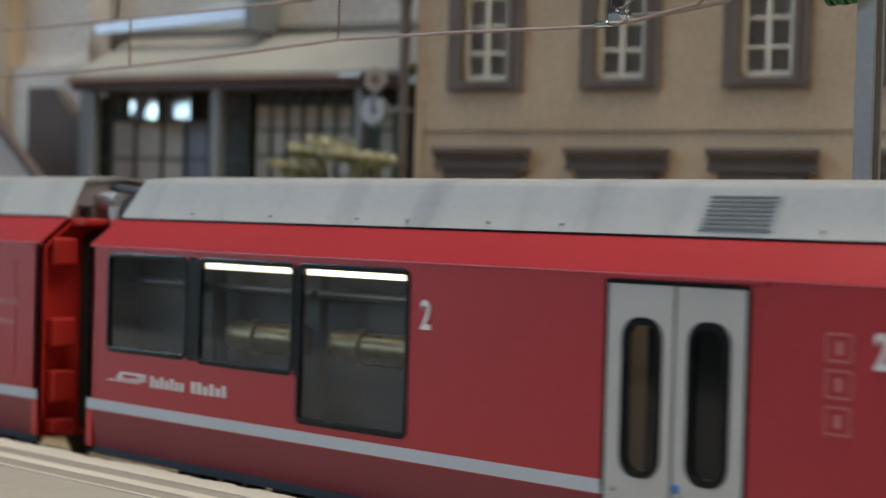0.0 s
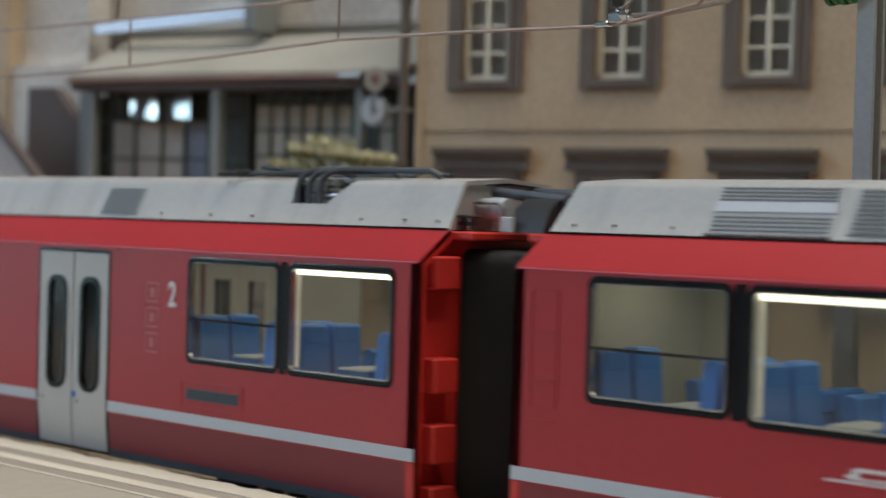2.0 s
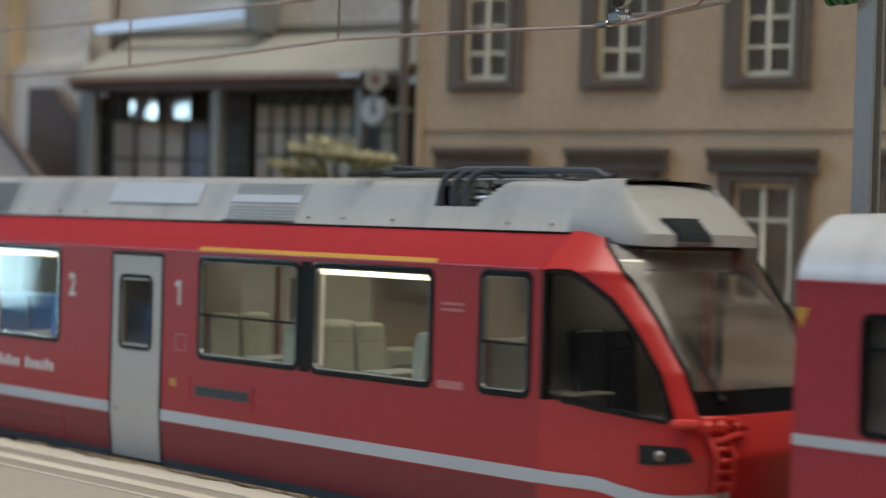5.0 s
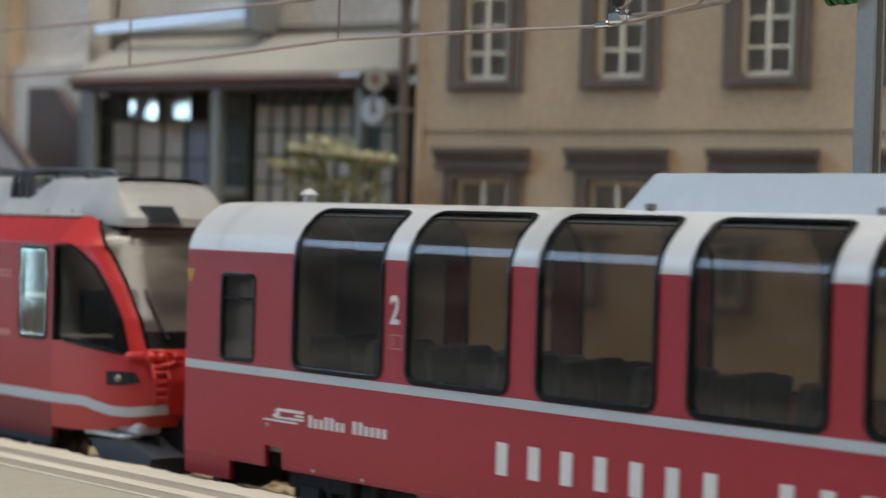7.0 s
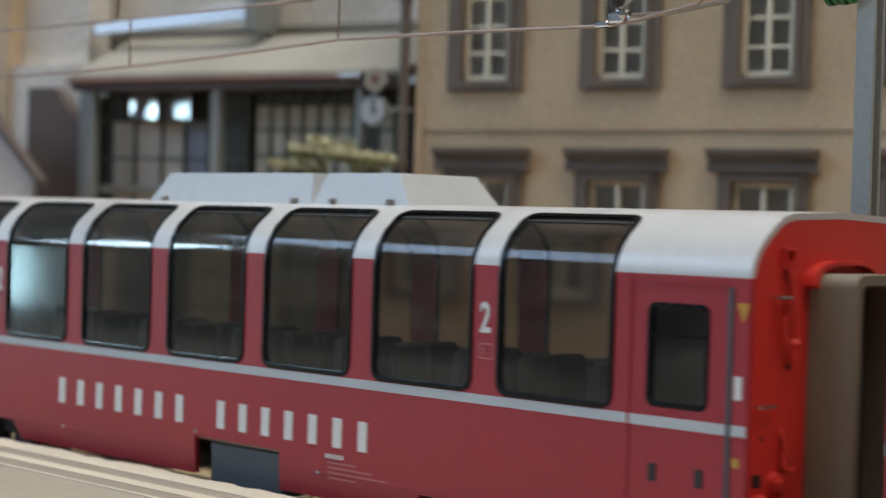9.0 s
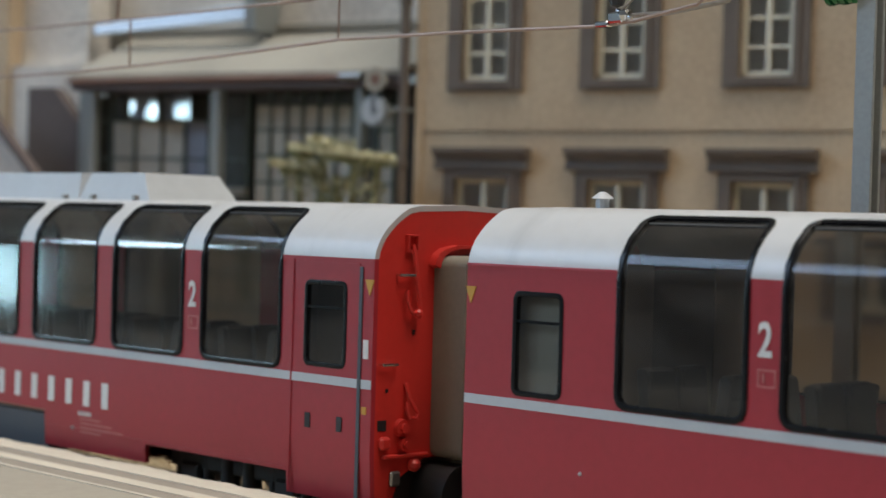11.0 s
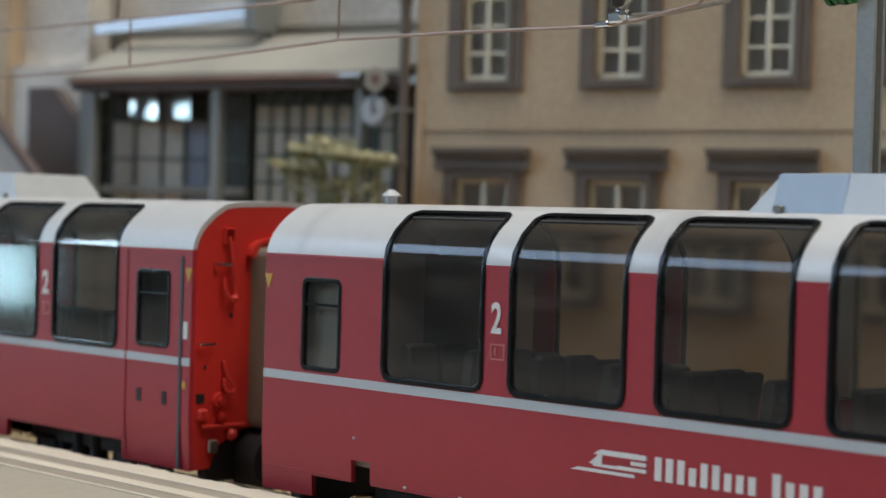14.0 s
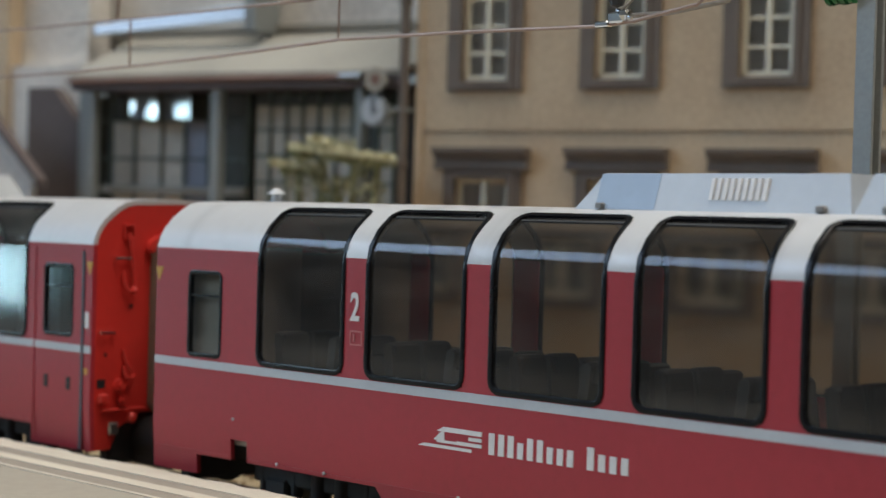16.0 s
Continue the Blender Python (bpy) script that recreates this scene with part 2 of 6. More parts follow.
class Mesh:
    """Collects faces in full-size metres."""
    def __init__(self):
        self.v, self.f, self.raw = [], [], False

    def add(self, verts, faces):
        o = len(self.v)
        self.v += [tuple(p) for p in verts]
        self.f += [tuple(i + o for i in f) for f in faces]
        return self

    def box(self, x0, x1, y0, y1, z0, z1, bev=0.0):
        lo, hi = (x0, y0, z0), (x1, y1, z1)
        if not bev:
            v = [(a, b, c) for c in (z0, z1) for b in (y0, y1) for a in (x0, x1)]
            return self.add(v, [(0, 2, 3, 1), (4, 5, 7, 6), (0, 1, 5, 4), (2, 6, 7, 3), (0, 4, 6, 2), (1, 3, 7, 5)])
        bev = min(bev, 0.45 * min(hi[i] - lo[i] for i in range(3)))
        v, at = [], {}
        for s in range(8):
            side = [(s >> i) & 1 for i in range(3)]
            for ax in range(3):
                p = [(hi[i] - bev if side[i] else lo[i] + bev) for i in range(3)]
                p[ax] = hi[ax] if side[ax] else lo[ax]
                at[s, ax] = len(v)
                v.append(tuple(p))
        f = []
        for ax in range(3):
            a, b = [i for i in range(3) if i != ax]
            for d in (0, 1):
                q = [at[(d << ax) | (i << a) | (j << b), ax] for i, j in ((0, 0), (1, 0), (1, 1), (0, 1))]
                f.append(tuple(q))
            for i in (0, 1):
                for j in (0, 1):
                    s0 = (i << a) | (j << b)
                    s1 = s0 | (1 << ax)
                    f.append((at[s0, a], at[s1, a], at[s1, b], at[s0, b]))
        for s in range(8):
            f.append((at[s, 0], at[s, 1], at[s, 2]))
        return self.add(v, f)

    def rod(self, a, b, r, n=8, r2=None):
        a, b = Vector(a), Vector(b)
        q = (b - a).to_track_quat("Z", "Y")
        r2 = r if r2 is None else r2
        ring = [q @ Vector((math.cos(2 * math.pi * i / n), math.sin(2 * math.pi * i / n), 0)) for i in range(n)]
        v = [a + p * r for p in ring] + [b + p * r2 for p in ring]
        f = [(i, (i + 1) % n, (i + 1) % n + n, i + n) for i in range(n)]
        f += [tuple(range(n - 1, -1, -1)), tuple(range(n, 2 * n))]
        return self.add(v, f)

    def path(self, pts, r, n=8):
        """One bent round bar through the points."""
        pts = [Vector(p) for p in pts]
        v, f, side = [], [], None
        for i, p in enumerate(pts):
            d = (pts[min(i + 1, len(pts) - 1)] - pts[max(i - 1, 0)]).normalized()
            if side is None:
                side = d.orthogonal().normalized()
            side = (side - d * side.dot(d)).normalized()
            up = d.cross(side)
            v += [p + (side * math.cos(2 * math.pi * k / n) + up * math.sin(2 * math.pi * k / n)) * r for k in range(n)]
        m = len(pts)
        f = [(a * n + k, a * n + (k + 1) % n, (a + 1) * n + (k + 1) % n, (a + 1) * n + k) for a in range(m - 1) for k in range(n)]
        f += [tuple(range(n - 1, -1, -1)), tuple(range((m - 1) * n, m * n))]
        return self.add(v, f)

    def prism(self, outline, axis, lo, hi):
        """Extrudes a flat outline along axis 0, 1 or 2; the outline gives the other two coordinates in order."""
        n = len(outline)
        v = []
        for d in (lo, hi):
            for p in outline:
                q = list(p)
                q.insert(axis, d)
                v.append(tuple(q))
        f = [(i, (i + 1) % n, (i + 1) % n + n, i + n) for i in range(n)]
        f += [tuple(range(n - 1, -1, -1)), tuple(range(n, 2 * n))]
        return self.add(v, f)

    def ball(self, c, r, n=8, squash=1.0):
        v, f = [(c[0], c[1], c[2] - r * squash)], []
        m = n // 2
        for j in range(1, m):
            t = math.pi * j / m
            for i in range(n):
                a = 2 * math.pi * i / n
                v.append((c[0] + r * math.sin(t) * math.cos(a), c[1] + r * math.sin(t) * math.sin(a), c[2] - r * squash * math.cos(t)))
        v.append((c[0], c[1], c[2] + r * squash))
        for i in range(n):
            f.append((0, 1 + (i + 1) % n, 1 + i))
            for j in range(m - 2):
                a = 1 + j * n
                f.append((a + i, a + (i + 1) % n, a + n + (i + 1) % n, a + n + i))
            a = 1 + (m - 2) * n
            f.append((a + i, a + (i + 1) % n, len(v) - 1))
        return self.add(v, f)

    def data(self, name, mat, smooth=True):
        me = bpy.data.meshes.new(name)
        o = ORG
        me.from_pydata([((p[0] - o[0]) * K, (p[1] - o[1]) * K, (p[2] - o[2]) * K) for p in self.v], [], self.f)
        if not self.raw:
            bm = bmesh.new()
            bm.from_mesh(me)
            bmesh.ops.recalc_face_normals(bm, faces=bm.faces)
            bm.to_mesh(me)
            bm.free()
        if smooth:
            me.shade_smooth()
            me.set_sharp_from_angle(angle=radians(32))
        me.materials.append(mat)
        return me


def part(name, mesh, mat, parent, label="", smooth=True):
    ob = new(name, mesh.data(name, mat, smooth))
    ob.parent = parent
    if label:
        ob["label"] = label
    return ob


def thing(name, at, label, category, group="", kind="", rz=0.0):
    ob = new(name)
    ob.empty_display_size = 0.01
    ob.matrix_world = pose(at[0] * K, at[1] * K, at[2] * K, 0, 0, rz)
    return tagged(ob, label, category, group, kind)


def solo(name, mesh, mat, label, category="", kind="", group="", smooth=True):
    ob = new(name, mesh.data(name, mat, smooth))
    return tagged(ob, label, category, group, kind)


class Skin:
    """A wall that runs along x and follows a profile of (y, z) points; v is measured along it, and equals z at its foot."""
    def __init__(self, profile, far=False, width=2.65):
        self.p, self.far, self.w = profile, far, width
        self.v = [profile[0][1]]
        for a, b in zip(profile, profile[1:]):
            self.v.append(self.v[-1] + math.dist(a, b))

    def at(self, x, v, off=0.0):
        v0 = min(max(v, self.v[0]), self.v[-1])
        i = 0
        while i < len(self.v) - 2 and v0 > self.v[i + 1]:
            i += 1
        (y0, z0), (y1, z1) = self.p[i], self.p[i + 1]
        s = (v0 - self.v[i]) / (self.v[i + 1] - self.v[i])
        d = math.hypot(y1 - y0, z1 - z0)
        ny, nz = -(z1 - z0) / d, (y1 - y0) / d
        y, z = y0 + (y1 - y0) * s + ny * off, z0 + (z1 - z0) * s + nz * off
        return (x, self.w - y if self.far else y, z)

    def sheet(self, m, x0, x1, v0, v1, holes=(), thick=0.05, off=0.0, xs=()):
        """A panel with through-going rectangular holes."""
        bx = sorted({x0, x1, *xs, *(min(max(h[i], x0), x1) for h in holes for i in (0, 1))})
        bv = sorted({v0, v1, *(min(max(h[i], v0), v1) for h in holes for i in (2, 3)), *(v for v in self.v if v0 < v < v1)})
        nx, nv = len(bx), len(bv)
        def gone(i, j):
            if not (0 <= i < nx - 1 and 0 <= j < nv - 1):
                return True
            cx, cv = (bx[i] + bx[i + 1]) / 2, (bv[j] + bv[j + 1]) / 2
            return any(h[0] < cx < h[1] and h[2] < cv < h[3] for h in holes)
        verts = [self.at(x, v, off - d) for d in (0, thick) for v in bv for x in bx]
        def k(i, j, d):
            return d * nx * nv + j * nx + i
        faces = []
        for j in range(nv - 1):
            for i in range(nx - 1):
                if gone(i, j):
                    continue
                faces.append((k(i, j, 0), k(i + 1, j, 0), k(i + 1, j + 1, 0), k(i, j + 1, 0)))
                faces.append((k(i, j, 1), k(i, j + 1, 1), k(i + 1, j + 1, 1), k(i + 1, j, 1)))
                for di, dj, a, b in ((-1, 0, (i, j), (i, j + 1)), (1, 0, (i + 1, j), (i + 1, j + 1)),
                                     (0, -1, (i, j), (i + 1, j)), (0, 1, (i, j + 1), (i + 1, j + 1))):
                    if gone(i + di, j + dj):
                        faces.append((k(*a, 0), k(*b, 0), k(*b, 1), k(*a, 1)))
        used = sorted({i for f in faces for i in f})
        back = {u: i for i, u in enumerate(used)}
        return m.add([verts[u] for u in used], [tuple(back[i] for i in f) for f in faces])

    def loop(self, x0, x1, v0, v1, r, off, n=5, cuts=7):
        pts = []
        corners = ((x1 - r, v0 + r, -90), (x1 - r, v1 - r, 0), (x0 + r, v1 - r, 90), (x0 + r, v0 + r, 180))
        for cx, cv, a0 in corners:
            for i in range(n + 1):
                a = radians(a0 + 90 * i / n)
                pts.append((cx + r * math.cos(a), cv + r * math.sin(a)))
            if a0 in (-90, 90):
                far_v = (v1 - r) if a0 == -90 else (v0 + r)
                ax, av = pts[-1]
                for i in range(1, cuts + 1):
                    pts.append((ax, av + (far_v - av) * i / (cuts + 1)))
        return [self.at(x, v, off) for x, v in pts]

    def ring(self, m, x0, x1, v0, v1, r, wide, low=-0.03, high=0.012, bulge=0.0):
        """A rounded frame round an opening."""
        rows = [self.loop(x0, x1, v0, v1, r, low), self.loop(x0, x1, v0, v1, r, high),
                self.loop(x0 + wide / 2, x1 - wide / 2, v0 + wide / 2, v1 - wide / 2, max(r - wide / 2, 0.01), high + bulge),
                self.loop(x0 + wide, x1 - wide, v0 + wide, v1 - wide, max(r - wide, 0.01), high),
                self.loop(x0 + wide, x1 - wide, v0 + wide, v1 - wide, max(r - wide, 0.01), low)]
        n = len(rows[0])
        v = [p for row in rows for p in row]
        f = []
        for a in range(5):
            b = (a + 1) % 5
            f += [(a * n + i, a * n + (i + 1) % n, b * n + (i + 1) % n, b * n + i) for i in range(n)]
        return m.add(v, f)

    def pane(self, m, x0, x1, v0, v1, off=-0.02):
        m.raw = True
        bv = sorted({v0, v1, *(v for v in self.v if v0 < v < v1)})
        v = [self.at(x, w, off) for w in bv for x in (x0, x1)]
        return m.add(v, [(2 * i, 2 * i + 1, 2 * i + 3, 2 * i + 2) for i in range(len(bv) - 1)])

    def plate(self, m, x0, x1, v0, v1, high=0.006, low=-0.004):
        """A thin raised strip."""
        bv = sorted({v0, v1, *(v for v in self.v if v0 < v < v1)})
        k = len(bv)
        v = [self.at(x, w, o) for o in (high, low) for w in bv for x in (x0, x1)]
        f = []
        for i in range(k - 1):
            f.append((2 * i, 2 * i + 1, 2 * i + 3, 2 * i + 2))
            for e in (0, 1):
                f.append((2 * i + e, 2 * i + 2 + e, 2 * k + 2 * i + 2 + e, 2 * k + 2 * i + e))
        f += [(0, 1, 2 * k + 1, 2 * k), (2 * k - 2, 2 * k - 1, 4 * k - 1, 4 * k - 2)]
        return m.add(v, f)


def digit(text, x, z, height, parent, mat, squeeze=0.8, y=-0.008):
    """A raised class number on the near side of a car."""
    cu = bpy.data.curves.new("number", "FONT")
    cu.body, cu.size, cu.extrude, cu.offset = text, 1.0, 0.004, 0.022
    tmp = bpy.data.objects.new("number", cu)
    scene.collection.objects.link(tmp)
    me = bpy.data.meshes.new_from_object(tmp.evaluated_get(bpy.context.evaluated_depsgraph_get()))
    bpy.data.objects.remove(tmp)
    cap = 0.73
    k = height / cap
    xs = [v.co.x for v in me.vertices]
    x_lo = min(xs)
    for v in me.vertices:
        cx, cy, cz = v.co
        v.co = ((x + (cx - x_lo) * k * squeeze - ORG[0]) * K, (y - cz - ORG[1]) * K, (z + cy * k - ORG[2]) * K)
    me.materials.clear()
    me.materials.append(mat)
    ob = new("class_number", me)
    ob.parent = parent
    return ob


def word_bars(parent, x0, x1, z0, z1, count, mat, skin, gap=0.35, seed=1, name="lettering_bar", tall=0.25):
    """A word drawn as one plain bar for each letter."""
    rnd = random.Random(seed)
    step = (x1 - x0) / count
    for i in range(count):
        m = Mesh()
        top = z1 if tall == 0 or i == 0 or rnd.random() < tall else z0 + (z1 - z0) * 0.74
        skin.plate(m, x0 + i * step, x0 + (i + 1) * step - gap * step, z0, top, 0.008)
        part(name, m, mat, parent, smooth=False)


def logo(parent, x0, z0, wide, high, mat, skin):
    """The operator's emblem as plain slanted shapes."""
    m = Mesh()
    for a, b, c, d, s in ((0.30, 1.0, 0.78, 1.0, 0.10), (0.25, 0.42, 0.36, 0.78, 0.12), (0.80, 1.0, 0.52, 0.68, 0.0), (0.62, 1.0, 0.26, 0.42, 0.0),
                          (0.0, 0.85, 0.0, 0.14, 0.10), (0.30, 0.62, 0.26, 0.38, 0.0)):
        q = [(a, c), (b, c), (b, d), (a + s, d)]
        m.prism([(x0 + u * wide, z0 + v * high) for u, v in q], 1, -0.008, 0.004)
    return part("emblem", m, mat, parent, "plain slanted emblem shapes", smooth=False)


# ---- the room and the layout board ----
def setting():
    ORG[:] = [0, 0, 0]
    m = Mesh().box(-440, 300, -205, 190, -92, -88)
    solo("floor", m, ROOM_FLOOR, "pale grey floor of the room", "floor", "structure")
    m = Mesh().box(-440, 300, -205, 190, 124, 128)
    solo("ceiling", m, ROOM_WALL, "pale ceiling of the room", "ceiling", "structure")
    for name, b in (("wall_north", (-440, 300, 190, 196)), ("wall_east", (300, 306, -205, 190)), ("wall_west", (-446, -440, -205, 190))):
        solo(name, Mesh().box(*b, -92, 128), ROOM_DIM if name == "wall_west" else ROOM_WALL, "painted room wall", "wall", "structure")
    # the wall behind the camera has a low window and a large one above it
    m = Mesh()
    x0, x1, z0, z1 = -420, -341, -18.5, -3.5
    Skin([(-205, -92), (-205, 128)]).sheet(m, -440, 300, -92, 128, [(x0, x1, z0, z1), (-345, -304, 39, 109)], 6)
    solo("wall_south", m, ROOM_DIM, "dim painted room wall with two windows", "wall", "structure")
    w = thing("window_1", ((x0 + x1) / 2, -208, z0), "low daylit window in the room wall", "window", kind="structure")
    ORG[:] = [(x0 + x1) / 2, -208, z0]
    part("pane", Mesh().box(x0, x1, -209.5, -209, z0, z1), DAYLIGHT, w, "bright daylit pane")
    m = Mesh().box(x0, x1, -208, -205, z0 - 1, z0 + 0.6, 0.2).box(x0, x1, -208, -205, z1 - 0.6, z1 + 1, 0.2)
    m.box(x1 - 16, x1 - 14.4, -208, -205, z0, z1, 0.2)
    part("window_frame", m, DARK, w, "dark window frame")
    ORG[:] = [-324, -208, 39]
    w = thing("window_2", (-324, -208, 39), "tall daylit window in the room wall", "window", kind="structure")
    part("pane", Mesh().box(-345, -304, -210.5, -210, 39, 109), DAYLIGHT, w, "bright daylit pane")
    part("window_frame", Mesh().box(-345, -343, -210, -206, 39, 109, 0.3).box(-306, -304, -210, -206, 39, 109, 0.3).box(-343, -306, -210, -206, 39, 41, 0.3).box(-343, -306, -210, -206, 107, 109, 0.3),
         DOOR_GREY, w, "pale window frame")
    ORG[:] = [0, 0, 0]
    # the ceiling lights
    for x, y in ((0.15 * 87, 0.02 * 87), (-1.55 * 87, -1.5 * 87)):
        c = thing("ceiling_light", (x, y, 122), "long white fluorescent ceiling light", "ceiling light", "ceiling lights")
        ORG[:] = [x, y, 122]
        part("housing", Mesh().box(x - 68, x + 68, y - 15, y + 15, 122.2, 124, 0.4), DOOR_GREY, c, "pale sheet metal housing")
        part("rim", Mesh().box(x - 68, x + 68, y - 15.6, y - 14, 121, 122.2, 0.2).box(x - 68, x + 68, y + 14, y + 15.6, 121, 122.2, 0.2), DOOR_GREY, c)
    ORG[:] = [0, 0, 0]
    solo("layout_table", Mesh().box(-150, 90, -24, 70, -12, -0.75, 0.2), TABLE, "plywood board that carries the model railway", "table")
    t = bpy.data.objects["layout_table"]
    for x in (-145, -30, 85):
        for y in (-20, 66):
            part("leg", Mesh().box(x - 3, x + 3, y - 3, y + 3, -88, -12, 0.3), TABLE, t, "square wooden leg")
    # scenic ground: one uneven sheet
    rnd = random.Random(3)
    m = Mesh()
    xs = [-150 + 2.5 * i for i in range(97)]
    ys = [3.6 + 1.6 * i for i in range(42)]
    v = [(x, y, -0.02 + 0.06 * noise.noise((x * 0.4, y * 0.4, 0)) + (0.12 if y > 8 else 0)) for y in ys for x in xs]
    m.add(v, [(j * 97 + i, j * 97 + i + 1, j * 97 + i + 98, j * 97 + i + 97) for j in range(41) for i in range(96)])
    solo("ground", m, GROUND, "sandy scenic ground behind the track", "ground", "structure")
    m = Mesh()
    prof = [(-0.32, -0.75), (-0.32, -0.28), (0.0, -0.25), (0.3, -0.14), (2.4, -0.14), (2.8, -0.25), (3.8, -0.3), (3.8, -0.75)]
    m.prism(prof, 0, -150, 90)
    solo("ballast_bed", m, BALLAST, "tan ballast bed under the track", "track bed", "structure")
    # loose stones on the bed
    m = Mesh()
    for i in range(1500):
        x, y, r = rnd.uniform(-45, 2), rnd.uniform(-0.2, 3.6), rnd.uniform(0.03, 0.07)
        z = -0.14 if 0.3 < y < 2.4 else -0.27
        q = [(x + rnd.uniform(-r, r), y + rnd.uniform(-r, r), z + rnd.uniform(-0.01, 1.6 * r)) for _ in range(5)]
        m.add(q, [(0, 1, 2), (0, 2, 3), (0, 3, 4), (0, 4, 1), (1, 2, 3, 4)])
    solo("ballast_stones", m, BALLAST, "loose tan ballast stones", "ballast", "stuff", smooth=False)
    t = thing("railway_track", (0, 1.325, 0), "narrow gauge model track with dark sleepers", "track", kind="structure")
    ORG[:] = [0, 1.325, 0]
    for y in (0.825, 1.825):
        m = Mesh().prism([(y - 0.06, -0.12), (y + 0.06, -0.12), (y + 0.02, -0.1), (y + 0.035, -0.02), (y + 0.035, 0), (y - 0.035, 0), (y - 0.035, -0.02), (y - 0.02, -0.1)], 0, -150, 90)
        part("rail", m, STEEL, t, "worn steel rail")
    me = Mesh().box(-0.11, 0.11, 0.4, 2.25, -0.24, -0.122, 0.02)
    ORG[:] = [0, 1.325, 0]
    data = me.data("sleeper", SLEEPER)
    for i in range(110):
        s = new("sleeper", data)
        s.parent = t
        s.location = ((-52 + 0.62 * i) * K, 0, 0)
    ORG[:] = [0, 0, 0]
    # platform with a rough coping, two paving bands and two scored lines
    p = thing("platform", (0, -0.3, 0), "beige card platform with cream edging strips", "platform", kind="structure")
    ORG[:] = [0, -0.3, 0]
    part("slab", Mesh().box(-150, 90, -14, -0.42, -0.74, 0.47, 0.02), PLATFORM, p, "smooth beige platform surface")
    def strip(y_near, y_far, z0, z1, rough, seed):
        m, n = Mesh(), 900
        v, f = [], []
        for i in range(n + 1):
            x = -70 + 90 * i / n
            j = rough * (0.9 * noise.noise((x * 1.1, seed, 0)) - 1.3 * abs(noise.noise((x * 2.3, seed, 1))) + 0.4 * noise.noise((x * 9.0, seed, 3)))
            k = 0.4 * rough * noise.noise((x * 3.0, seed, 2))
            v += [(x, y_near, z0), (x, y_near, z1), (x, y_far + j, z1 + 0.3 * k), (x, y_far + j * 0.7, z0)]
        for i in range(n):
            a = 4 * i
            f += [(a + e, a + (e + 1) % 4, a + 4 + (e + 1) % 4, a + 4 + e) for e in range(4)]
        f += [(0, 1, 2, 3), (4 * n, 4 * n + 3, 4 * n + 2, 4 * n + 1)]
        return m.add(v, f)
    part("coping", strip(-0.70, -0.27, -0.3, 0.492, 0.085, 5), COPING, p, "rough torn cream edge strip")
    part("paving_band", strip(-0.97, -0.702, 0.40, 0.481, 0.0, 6), BANDING, p, "brown grey band")
    part("edge_line", strip(-1.20, -0.972, 0.40, 0.488, 0.006, 7), COPING, p, "cream edge strip")
    part("paving_band", strip(-1.47, -1.203, 0.40, 0.479, 0.0, 8), BANDING, p, "brown grey band")
    part("edge_line", strip(-1.53, -1.472, 0.40, 0.486, 0.004, 9), COPING, p, "thin cream line")
    ORG[:] = [0, 0, 0]


